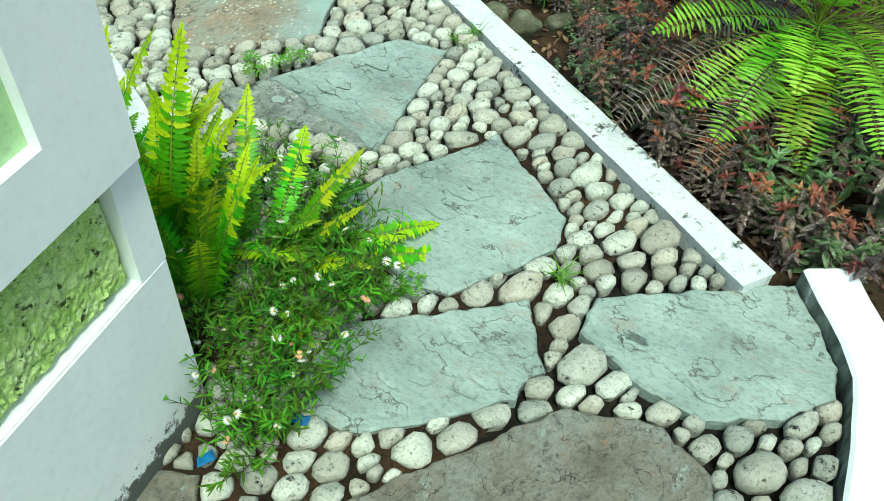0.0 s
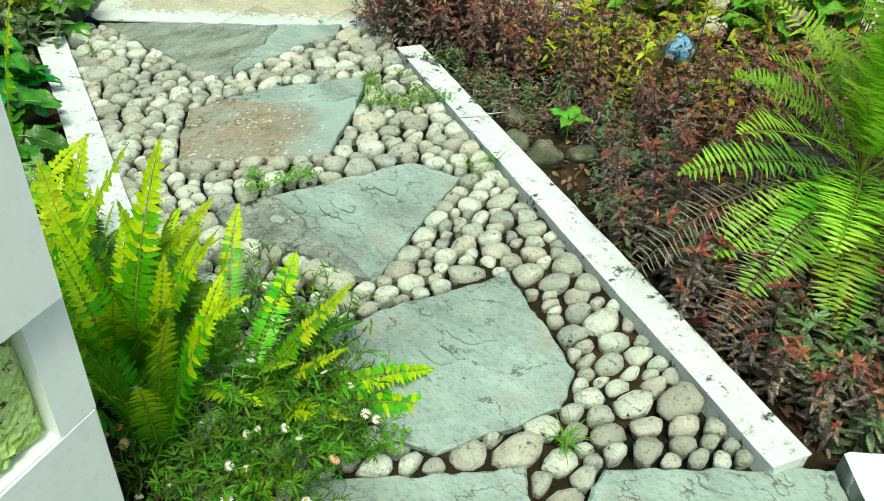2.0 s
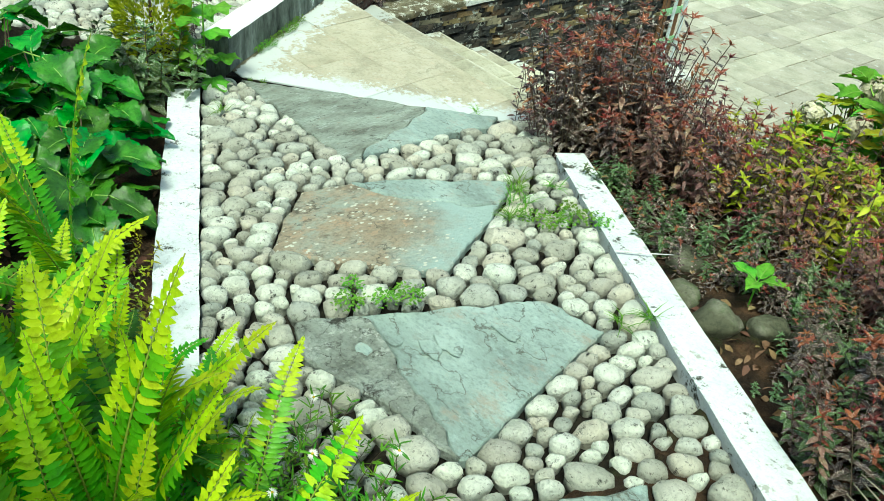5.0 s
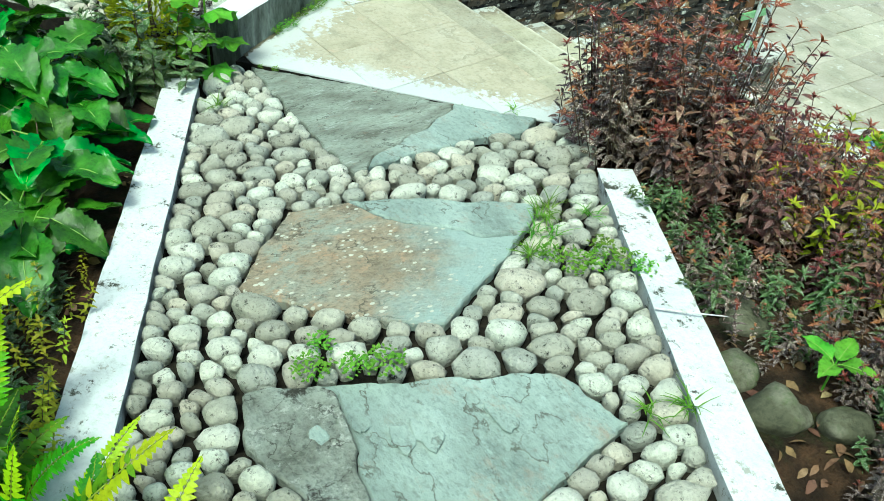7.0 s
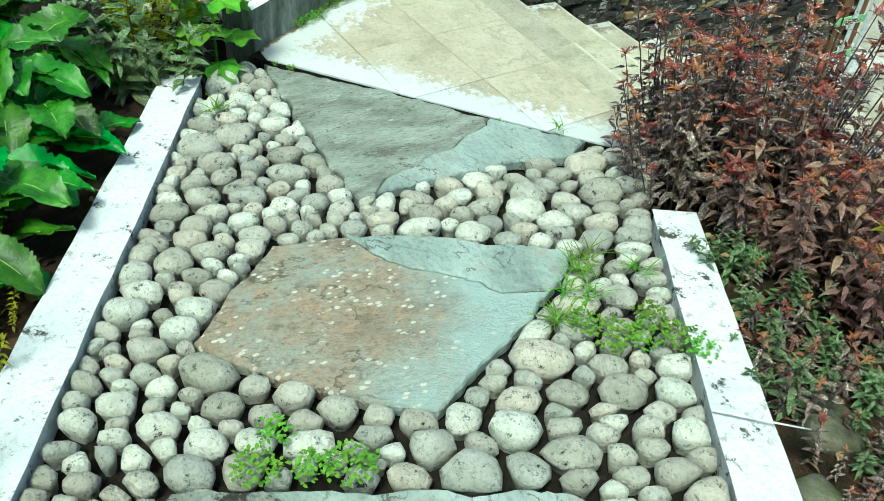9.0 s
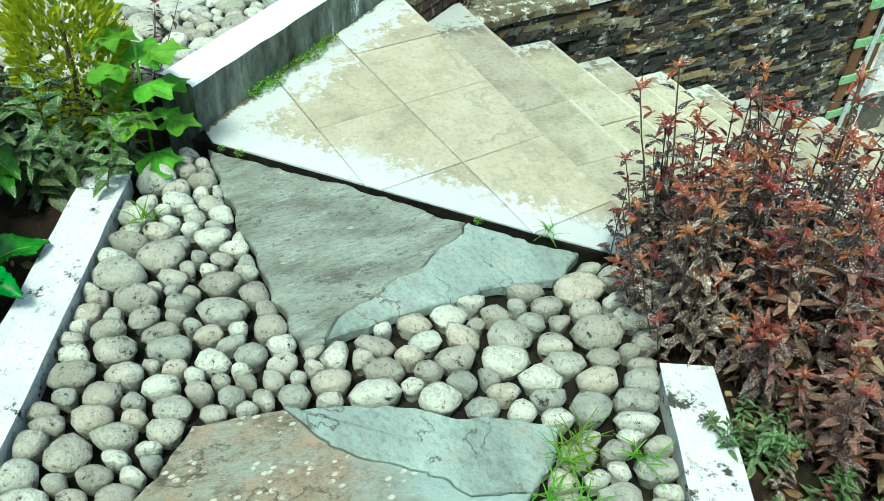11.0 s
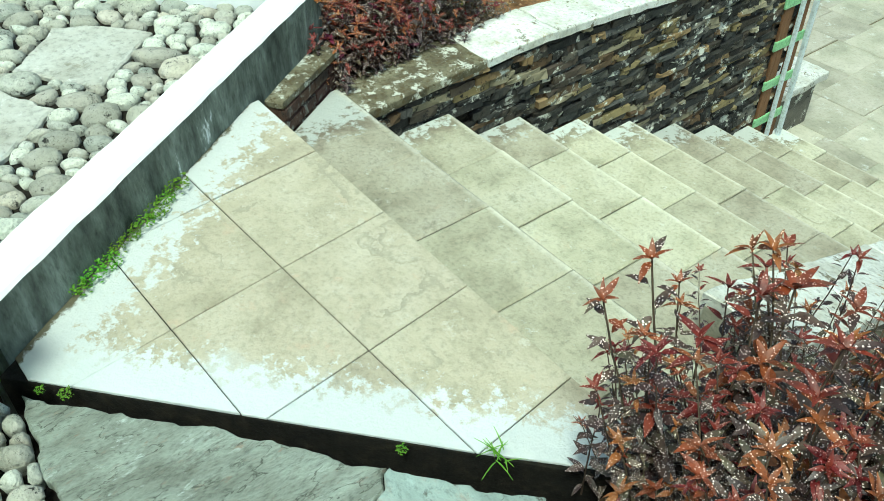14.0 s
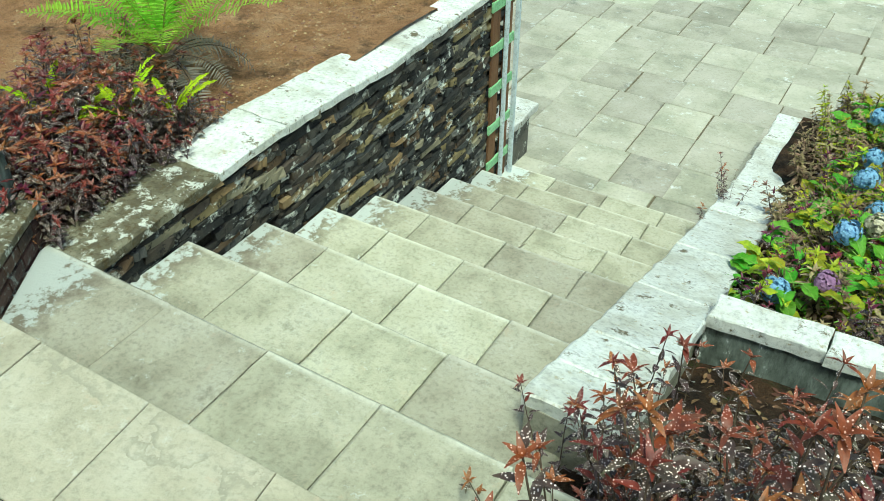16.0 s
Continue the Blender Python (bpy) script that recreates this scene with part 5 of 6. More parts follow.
M_DUSTY = mat("dusty_leaf", [(0.16, 0.16, 0.06), (0.32, 0.24, 0.13), (0.42, 0.26, 0.2)], 14, 0.55, 0.2, 60, random_tint=0.4, through_light=0.25)
SPRIG_DUSTY = [polka_sprig(h, rg, [M_DUSTY, M_DUSTY, M_STEM], 0.055) for h in (0.3, 0.24, 0.34)]
SPRIG_LIME = [polka_sprig(h, rg, [M_LIME, M_LIME, M_STEM], 0.05, 0.3) for h in (0.42, 0.34)]
SPRIG_MAROON = [polka_sprig(h, rg, [M_POLKA, M_MAROON, M_STEM], 0.045) for h in (0.3, 0.24)]


def bush(name, x, y, rx, ry, n, h, kinds, zf, label, cat, group=""):
    t = thing(name, label, cat, group, (x, y, zf(x, y)))
    for i in range(n):
        a, q = rg.uniform(0, 6.3), math.sqrt(rg.random())
        px, py = rx * q * math.cos(a), ry * q * math.sin(a)
        s = h * rg.uniform(0.6, 1.12) * (1 - 0.25 * q)
        m = Matrix.Translation((px, py, zf(x + px, y + py) - zf(x, y) - 0.005)) @ Matrix.Rotation(-0.35 * q * math.sin(a), 4, "X") @ Matrix.Rotation(0.35 * q * math.cos(a), 4, "Y") @ Matrix.Rotation(rg.uniform(0, 6.3), 4, "Z") @ Matrix.Scale(s, 4)
        place(rg.choice(kinds), "stem", t, m)
    return t


RED = "reddish polka-dot plant with pink-speckled leaves on upright stems"
G1 = "polka-dot plants in the right bed"
for x, y, rx, ry, n, h in ((1.06, 0.0, 0.17, 0.14, 84, 1.15), (1.27, 0.06, 0.2, 0.17, 120, 1.2), (1.25, -0.17, 0.13, 0.09, 46, 0.95), (0.88, -0.1, 0.07, 0.06, 8, 0.7)):
    bush("polka_dot_plant", x, y, rx, ry, n, h, SPRIG_RED * 4 + SPRIG_BIG + SPRIG_THIN * 3, soil_right_surface, "dense dark maroon polka-dot plant beside the landing", "shrub", G1)
for x, y, rx, ry, n, h in ((1.47, 0.12, 0.2, 0.18, 70, 0.95), (1.48, -0.12, 0.12, 0.09, 30, 0.9),
                           (1.7, 0.1, 0.2, 0.2, 70, 0.85), (1.92, 0.2, 0.22, 0.22, 70, 0.85), (2.2, 0.42, 0.22, 0.22, 60, 0.85), (2.5, 0.3, 0.25, 0.25, 70, 0.95), (2.8, 0.15, 0.25, 0.25, 64, 1.0), (1.7, -0.16, 0.14, 0.08, 34, 0.8), (1.55, 0.38, 0.2, 0.2, 40, 0.85),
                           (1.95, -0.1, 0.16, 0.12, 40, 0.8), (2.25, -0.08, 0.16, 0.12, 30, 0.65), (2.5, -0.1, 0.18, 0.14, 44, 0.85), (2.75, -0.2, 0.18, 0.15, 46, 0.85), (3.0, -0.3, 0.2, 0.18, 46, 0.9), (3.1, 0.1, 0.25, 0.25, 50, 1.05), (3.3, -0.35, 0.2, 0.2, 40, 0.95)):
    bush("polka_dot_plant", x, y, rx, ry, n, h, SPRIG_DUSK * 4 + SPRIG_RED + SPRIG_BIG, soil_right_surface, RED, "shrub", G1)
for x, y, rx, ry, n, h in ((2.72, -0.84, 0.16, 0.11, 44, 0.72), (2.95, -0.95, 0.18, 0.13, 54, 0.85), (3.2, -1.1, 0.16, 0.12, 40, 0.8), (3.05, -0.68, 0.2, 0.16, 50, 0.95), (3.4, -1.18, 0.14, 0.09, 30, 0.75), (2.72, -0.55, 0.16, 0.12, 36, 0.8), (3.45, -0.8, 0.2, 0.18, 40, 0.95)):
    bush("polka_dot_plant", x, y, rx, ry, n, h, SPRIG_DUSK + SPRIG_RED + SPRIG_BIG * 4 + SPRIG_GREEN * 2, soil_right_surface, "low wine-red polka-dot plant beside the white kerb", "shrub", G1)
for x, y, h in ((1.62, -0.34, 0.4), (1.8, -0.4, 0.35), (1.92, -0.3, 0.45), (2.1, -0.42, 0.3), (2.35, -0.42, 0.35), (2.5, -0.4, 0.4), (2.62, -0.68, 0.35), (2.45, -0.7, 0.25), (2.02, -0.22, 0.5), (2.3, -0.28, 0.45), (2.66, -0.42, 0.5), (1.75, -0.28, 0.4), (2.9, -0.5, 0.5), (1.5, -0.28, 0.4)):
    bush("bed_weed", x, y, 0.09, 0.07, 12, h, SPRIG_GREEN + SPRIG_BIG[2:], soil_right_surface, "low dark green speckled weed in the shaded bed", "plant", "low weeds in the right bed")
for x, y, h in ((1.9, -0.46, 0.5), (2.08, -0.5, 0.42), (2.3, -0.42, 0.5), (2.48, -0.58, 0.5), (2.62, -0.5, 0.55), (2.2, -0.34, 0.6), (2.45, -0.3, 0.62), (2.75, -0.68, 0.6)):
    bush("polka_dot_plant", x, y, 0.1, 0.08, 16, h, SPRIG_RED + SPRIG_GREEN + SPRIG_BIG, soil_right_surface, "small dark polka-dot plant among boulders in the bed", "shrub", "small polka-dot plants")
for x, y in ((1.85, 0.0), (2.08, -0.02), (2.42, 0.0), (2.0, 0.3), (2.15, 0.15), (1.68, 0.2), (2.62, -0.2), (2.5, 0.45), (2.85, 0.2), (1.98, 0.1), (2.2, 0.02), (2.32, 0.2)):
    bush("lime_shrub", x, y, 0.13, 0.11, 10, 1.0, SPRIG_LIME + SPRIG_DUSTY[:1], soil_right_surface, "yellow-green leafy shrub among the red plants", "shrub", "lime shrubs")
for x, y, rx, ry, n, h in ((0.84, 0.38, 0.08, 0.12, 12, 1.05), (0.9, 0.52, 0.07, 0.1, 9, 1.0), (1.0, 0.46, 0.12, 0.14, 15, 1.1), (1.22, 0.5, 0.16, 0.16, 18, 0.98), (1.12, 0.75, 0.14, 0.16, 9, 0.8), (1.42, 0.7, 0.18, 0.2, 14, 0.8), (1.3, 1.0, 0.2, 0.16, 8, 0.4)):
    bush("polka_dot_plant", x, y, rx, ry, n, h, SPRIG_THIN, soil_right_surface, "speckled red-brown plant with thin bare stems by the steps", "shrub", "polka-dot plants by the steps")
for x, y, rx, ry, n, h in ((-0.93, 0.42, 0.08, 0.08, 34, 0.62), (-1.12, 0.5, 0.1, 0.08, 40, 0.8), (-0.98, 0.5, 0.1, 0.12, 60, 0.78), (-1.5, 0.7, 0.18, 0.16, 60, 0.95), (-1.1, 0.7, 0.16, 0.15, 85, 0.9), (-1.3, 0.85, 0.18, 0.16, 80, 0.95), (-1.02, 0.95, 0.1, 0.14, 60, 0.75), (-1.5, 1.1, 0.18, 0.16, 60, 0.85), (-1.22, 1.12, 0.14, 0.12, 44, 0.75), (-1.3, 0.6, 0.14, 0.12, 50, 0.85), (-0.93, 0.66, 0.06, 0.12, 30, 0.62), (-0.92, 0.88, 0.05, 0.1, 22, 0.55)):
    bush("polka_dot_plant", x, y, rx, ry, n, h, SPRIG_BIG * 2 + SPRIG_MAROON, upper_soil, "dense dark speckled plant behind the stone wall", "shrub", "polka-dot plants behind the wall")
bush("maroon_plant", -0.97, 1.15, 0.06, 0.1, 16, 0.7, SPRIG_MAROON, upper_soil, "low glossy maroon-leaved plant at the wall cap", "shrub")
for x, y in ((0.48, 3.16), (0.62, 2.86), (0.5, 3.6)):
    bush("seedling", x, y, 0.05, 0.05, 5, 0.75, SPRIG_RED, lambda a, b: lerp_table(b, CAPZ) - 0.0 if a > cap_in(b) else -1.44, "slender red-leaved seedling growing out of the step edge", "shrub", "seedlings by the steps")
bush("seedling", -0.3, -1.0, 0.06, 0.05, 6, 0.8, SPRIG_RED, lambda a, b: 0.06, "thin red-leaved seedling beside the low wall", "shrub", "seedlings by the low wall")
for x, y, n in ((-0.02, -1.3, 14), (0.1, -1.24, 8)):
    bush("polka_dot_plant", x, y, 0.13, 0.1, n, 0.95, SPRIG_GREEN, left_soil, "green polka-dot plant with white-speckled leaves", "shrub", "green polka-dot plants")


for x, y, h in ((1.05, -1.78, 0.35), (1.2, -1.82, 0.4), (1.35, -1.88, 0.4), (1.5, -1.93, 0.45), (1.15, -1.95, 0.45), (1.62, -1.95, 0.4)):
    bush('bed_weed', x, y, 0.08, 0.05, 9, h, SPRIG_GREEN + SPRIG_LIME, left_soil, 'low green weed with small leaves beside the kerb', 'plant', 'weeds in the fern bed')


# broad-leaved plant
def broad_leaf_mesh(L, W, m, ser=0.06):
    """A broad quilted leaf: raised panels between sunken side veins, a wavy toothed edge and a pale midrib."""
    g = Geo()
    n, c = 22, 4
    v, f = [], []
    ph = rg.uniform(0, 6)
    for i in range(n + 1):
        t = i / n
        w = W * 0.5 * max(0.02, math.sin(math.pi * min(1.0, t ** 0.85 * 0.97 + 0.03))) ** 0.75
        for j in range(-c, c + 1):
            u = j / c
            ww = w * (1 + (ser * (1 if i % 2 else -1) if abs(j) == c else 0))
            quilt = 0.06 * W * abs(math.sin(math.pi * (t * 7 - abs(u) * 1.6))) * min(1.0, 3 * abs(u))
            wave = 0.09 * W * u * u * math.sin(t * 11 + ph + (1.5 if u > 0 else 0))
            v.append((u * ww, L * t, -0.35 * L * t * t + 0.25 * abs(u) * ww + quilt + wave))
    k = 2 * c + 1
    f = [(i * k + j, i * k + j + 1, (i + 1) * k + j + 1, (i + 1) * k + j) for i in range(n) for j in range(2 * c)]
    g.add(v, f, None, 0)
    v, f = tube([(0, -0.05, -0.02), (0, 0, 0.002), (0, L * 0.5, 0.002 - 0.0875 * L), (0, L * 0.95, 0.001 - 0.316 * L)], 0.003, 0.0008, 4)
    g.add(v, f, None, 1)
    return g.mesh("leaf", [m, M_VEIN])


BROAD = [broad_leaf_mesh(L, W, M_BROAD) for L, W in ((0.16, 0.11), (0.13, 0.09), (0.19, 0.12))]
HYD_LEAF = [broad_leaf_mesh(L, W, M_BRIGHT) for L, W in ((0.1, 0.065), (0.08, 0.05))]
HYD_LEAF_L = [broad_leaf_mesh(L, W, M_LIME) for L, W in ((0.09, 0.06),)]


def leafy(name, x, y, z, n, r, h, kinds, label, cat, group="", up=0.5, size=1.0):
    t = thing(name, label, cat, group, (x, y, z))
    g = Geo()
    for i in range(n):
        a = rg.uniform(0, 6.3)
        q = r * math.sqrt(rg.random())
        zz = h * (0.3 + 0.7 * math.sqrt(rg.random())) * (1 - 0.45 * (q / r) ** 2)
        p = Vector((q * math.cos(a), q * math.sin(a), zz))
        el = rg.uniform(-0.3, up)
        d = (math.cos(a + rg.uniform(-0.8, 0.8)) * math.cos(el), math.sin(a + rg.uniform(-0.8, 0.8)) * math.cos(el), math.sin(el))
        place(rg.choice(kinds), "leaf", t, aim(p, d, rg.uniform(-0.4, 0.4), size * rg.uniform(0.75, 1.2)))
        v, f = tube([(p.x * 0.25, p.y * 0.25, 0), (p.x * 0.6, p.y * 0.6, zz * 0.6), tuple(p)], 0.004, 0.002, 4)
        g.add(v, f)
    place(g.mesh("stalk", [M_STEM]), "stalk", t, Matrix())
    return t


for x, y, n, r, h in ((0.41, -1.62, 22, 0.15, 0.28), (0.64, -1.73, 22, 0.15, 0.24), (0.88, -1.83, 20, 0.13, 0.22), (0.26, -1.7, 24, 0.18, 0.36), (0.55, -1.9, 22, 0.18, 0.32), (0.08, -1.56, 18, 0.14, 0.32), (0.85, -2.1, 14, 0.14, 0.25), (0.02, -1.78, 26, 0.18, 0.46), (0.28, -1.98, 24, 0.18, 0.42), (0.02, -2.08, 24, 0.2, 0.5), (0.58, -2.2, 20, 0.18, 0.4)):
    leafy("broad_leaf_plant", x, y, left_soil(x, y), n, r, h, BROAD, "glossy dark green plant with broad toothed leaves", "plant", "broad-leaved plants")


# hydrangeas
def flower_head(m, r, rg):
    g = Geo()
    bm = bmesh.new()
    bmesh.ops.create_icosphere(bm, subdivisions=2, radius=r * 0.6)
    g.add([v.co for v in bm.verts], [tuple(v.index for v in q.verts) for q in bm.faces])
    core = len(g.v)
    bm.free()
    for i in range(70):
        d = Vector((rg.gauss(0, 1), rg.gauss(0, 1), rg.gauss(0.35, 1))).normalized()
        p = d * r * rg.uniform(0.65, 1.15)
        zq = d.to_track_quat("Z", "Y").to_matrix().to_4x4()
        for j in range(4):
            v, f = leaf(0.015, 0.014, 0.15, 0.2, 2, 0.55)
            o = len(g.v)
            g.add(v, f, Matrix.Translation(p) @ zq @ Matrix.Rotation(j * 1.571 + i, 4, "Z"), 0)
            g.weld(core, o)
    return g.mesh("flower_head", [m])


HEAD_BLUE = [flower_head(M_BLUE, 0.052, rg) for _ in range(2)]
HEAD_CREAM = [flower_head(M_CREAM, 0.05, rg) for _ in range(2)]
HEAD_MAUVE = [flower_head(M_MAUVE, 0.04, rg)]


def hydrangea(x, y, z, n, r, h, heads, label):
    t = leafy("hydrangea", x, y, z, n, r, h, HYD_LEAF + HYD_LEAF_L, label, "shrub", "hydrangeas", 0.7, 1.0)
    for px, py, pz, kinds in heads:
        v, f = tube([(px * 0.4, py * 0.4, 0.02), (px * 0.9, py * 0.9, pz * 0.6), (px, py, pz)], 0.004, 0.003, 4)
        g = Geo()
        g.add(v, f)
        stalk = place(g.mesh("flower_stalk", [M_STEM]), "flower_stalk", t, Matrix())
        place(rg.choice(kinds), "flower_head", stalk, Matrix.Translation((px, py, pz)) @ Matrix.Rotation(rg.uniform(0, 6), 4, "Z") @ Matrix.Scale(rg.uniform(0.9, 1.2), 4))
    return t


HC = "green hydrangea bush with faded cream flower heads"
hydrangea(2.33, 0.05, 0.0, 22, 0.12, 0.24, [(0.0, 0.0, 0.36, HEAD_BLUE)], "hydrangea with one pale blue flower head")
hydrangea(1.8, 0.85, -0.35, 240, 0.25, 0.72, [(-0.14, -0.16, 0.56, HEAD_CREAM), (0.06, -0.2, 0.6, HEAD_CREAM), (-0.02, 0.02, 0.66, HEAD_CREAM)], HC)
hydrangea(2.12, 0.85, -0.35, 340, 0.33, 0.92, [(-0.1, -0.26, 0.66, HEAD_CREAM), (0.14, -0.26, 0.7, HEAD_CREAM), (0.02, 0.02, 0.88, HEAD_CREAM), (-0.2, -0.16, 0.74, HEAD_CREAM)], HC)
hydrangea(2.45, 0.8, -0.3, 340, 0.33, 0.9, [(0.05, -0.24, 0.8, HEAD_BLUE), (0.14, -0.24, 0.7, HEAD_MAUVE), (0.1, 0.05, 0.86, HEAD_CREAM), (-0.16, -0.28, 0.56, HEAD_CREAM), (-0.14, -0.1, 0.78, HEAD_CREAM)], "hydrangea bush with cream and sky-blue flower heads")
hydrangea(2.8, 0.72, -0.2, 260, 0.3, 0.85, [(-0.1, -0.24, 0.58, HEAD_CREAM), (0.1, -0.1, 0.66, HEAD_CREAM)], "hydrangea bush with cream flower heads at the bed's edge")
for x, y, n, heads in ((1.05, 1.95, 40, [(-0.05, -0.1, 0.2, HEAD_BLUE), (0.1, 0.0, 0.22, HEAD_MAUVE)]), (1.15, 2.45, 44, [(0.0, -0.05, 0.25, HEAD_BLUE), (0.1, 0.1, 0.22, HEAD_CREAM)]), (1.15, 2.95, 40, [(0.0, 0.1, 0.28, HEAD_BLUE), (0.1, -0.1, 0.24, HEAD_BLUE)]), (1.45, 2.1, 40, [(0.0, -0.1, 0.25, HEAD_MAUVE)]), (1.5, 2.7, 44, [(0.0, 0.0, 0.28, HEAD_CREAM)]), (1.2, 3.45, 36, [(-0.05, 0.0, 0.26, HEAD_BLUE)]), (1.12, 3.95, 40, [(-0.02, 0.0, 0.3, HEAD_BLUE), (0.08, 0.2, 0.3, HEAD_BLUE)]), (1.15, 4.3, 30, [(0.0, 0.0, 0.28, HEAD_MAUVE)])):
    hydrangea(x, y, right_soil(x, y), n * 2, 0.22, 0.26, heads, "low hydrangea bush with blue and mauve flower heads by the steps")
for x, y in ((0.95, 1.72), (0.95, 2.2), (1.2, 2.2), (1.0, 2.7), (1.4, 1.8), (1.3, 2.6), (1.35, 3.2), (1.05, 3.3), (1.6, 2.3)):
    bush("maroon_plant", x, y, 0.09, 0.1, 9, 1.0, SPRIG_MAROON, right_soil, "magenta-leaved plant among the hydrangeas", "shrub", "magenta plants")

for x, y in ((1.08, 2.1), (1.25, 1.85), (1.1, 2.55), (1.3, 2.9), (1.5, 2.4), (1.12, 3.1), (1.3, 3.5), (1.1, 3.8), (1.5, 3.2), (1.45, 3.9), (1.05, 4.2), (1.3, 4.25), (0.95, 4.35), (0.94, 3.95), (0.98, 2.85), (0.98, 3.5), (1.6, 2.0), (1.75, 2.6), (1.7, 3.6)):
    bush("dusty_shrub", x, y, 0.17, 0.17, 44, 0.85, SPRIG_DUSTY * 2 + SPRIG_LIME[1:] + SPRIG_MAROON[:1], right_soil, "olive and dusty pink leafy shrub by the steps", "shrub", "dusty shrubs by the steps")

# palms
PALM = [frond_mesh("frond", L, 0.2, 30, a, rg, [M_PALM, M_RACHIS], rise=r, narrow=0.55, gap=0.2, stiff=0.3) for L, a, r in ((0.55, 0.8, 1.2), (0.5, 1.1, 1.1), (0.6, 0.9, 1.25))]
PALM_DRY = [frond_mesh("frond", 0.42, 0.16, 26, 2.0, rg, [M_PALM_DRY, M_STEM], rise=0.5, narrow=0.4, gap=0.2), frond_mesh("frond", 0.52, 0.13, 30, 1.5, rg, [M_PALM_DRY, M_STEM], rise=0.3, narrow=0.13, gap=0.35)]


def palm(x, y, z, yaws, size, dry, label, tall=0.06):
    t = thing("cycad", label, "palm", "cycads", (x, y, z))
    bm = bmesh.new()
    bmesh.ops.create_cone(bm, cap_ends=True, segments=9, radius1=0.06, radius2=0.04, depth=tall + 0.04)
    ob = part("trunk", bm, M_STEM, t)
    ob.location = (0, 0, tall * 0.5 - 0.01)
    for i, (yaw, tilt) in enumerate(yaws):
        place(PALM[i % 3], "frond", t, Matrix.Translation((0, 0, tall)) @ Matrix.Rotation(radians(yaw), 4, "Z") @ Matrix.Rotation(radians(tilt), 4, "X") @ Matrix.Scale(size * rg.uniform(0.85, 1.1), 4))
    for i in range(dry):
        place(PALM_DRY[0], "frond", t, Matrix.Translation((0, 0, tall - 0.02)) @ Matrix.Rotation(rg.uniform(0, 6.3), 4, "Z") @ Matrix.Scale(size * rg.uniform(0.8, 1.1), 4), "grey withered frond")
    return t


kerb_palm = palm(3.14, -0.62, soil_right_surface(3.14, -0.62), [(170, -70), (204, -74), (222, -62), (158, -62), (188, -30), (121, -20), (149, -26), (105, -10), (135, -8), (90, -4), (60, 4), (30, 6), (0, 8), (-30, 4), (-60, 6), (-90, -4), (-120, -12), (165, 0), (192, -62), (175, -48), (210, -40), (150, 14), (115, 16), (80, 18), (45, 16), (10, 18), (-20, -12), (-50, -20), (225, -20), (200, -10), (100, 24), (140, 24), (70, 26), (130, -52), (240, -50), (180, 20), (160, 26)], 0.95, 2, "bright green cycad with feathery arching fronds", 0.34)
for yaw, sc in ((146, 1.4), (172, 1.35)):
    place(PALM_DRY[1], "frond", kerb_palm, Matrix.Translation((0, 0, 0.32)) @ Matrix.Rotation(radians(yaw), 4, "Z") @ Matrix.Scale(sc, 4), "grey withered frond")
palm(-1.36, 1.36, upper_soil(-1.36, 1.36) + 0.08, [(i * 33, -25 + (i % 3) * 15) for i in range(16)], 0.95, 12, "green cycad with grey dead fronds beneath")
palm(-1.45, 2.75, upper_soil(-1.45, 2.75), [(i * 40, -20) for i in range(9)], 0.8, 9, "old cycad with many grey dead fronds")
for x, y in ((-1.2, 0.78), (-1.08, 0.92), (-1.32, 0.8), (-1.0, 1.05), (-1.18, 1.02)):
    t = thing("small_fern", "small yellow fern fronds poking through dark leaves", "fern", "small yellow ferns", (x, y, upper_soil(x, y) + 0.12))
    for i in range(3):
        place(FERN_MESHES[6], "frond", t, Matrix.Rotation(rg.uniform(0, 6.3), 4, "Z") @ Matrix.Rotation(rg.uniform(-0.4, 0.1), 4, "X") @ Matrix.Scale(rg.uniform(0.6, 0.9), 4))

# golden conifer at the low wall's end
con = thing("golden_conifer", "golden-green feathery dwarf conifer", "shrub", "", (-0.12, -1.19, left_soil(0, -1.2)))
g = Geo()
for i in range(2600):
    d = Vector((rg.gauss(0, 1), rg.gauss(0, 1), rg.gauss(0, 1))).normalized()
    lump = 1 + 0.22 * noise.noise(d * 4)
    p = Vector((d.x * 0.14 * lump, d.y * 0.14 * lump, 0.3 + d.z * 0.26 * lump)) * rg.uniform(0.8, 1.0)
    v, f = leaf(rg.uniform(0.02, 0.035), 0.012, 0.4, 0.1, 3, 0.4)
    g.add(v, f, aim(p, d + Vector((rg.uniform(-0.6, 0.6), rg.uniform(-0.6, 0.6), 0.7)), rg.uniform(0, 3)))
place(g.mesh("foliage", [M_CONIFER]), "foliage", con, Matrix())
v, f = tube([(0, 0, -0.02), (0, 0, 0.2), (0.01, 0, 0.45)], 0.012, 0.004, 6)
mesh_ob("trunk", v, f, M_STEM, con)


# lobed weed
def lobed_leaf(s):
    n = 22
    v = [(0, 0, 0)]
    for i in range(n + 1):
        a = -2.5 + 5.0 * i / n
        r = s * (0.85 + 0.15 * math.cos(a * 5.0)) * (1 - 0.1 * abs(a))
        v.append((math.sin(a) * r, math.cos(a) * r + s * 0.3, -0.25 * r * r / s + 0.1 * s * math.sin(a * 5)))
    return v, [(0, i, i + 1) for i in range(1, n + 1)]


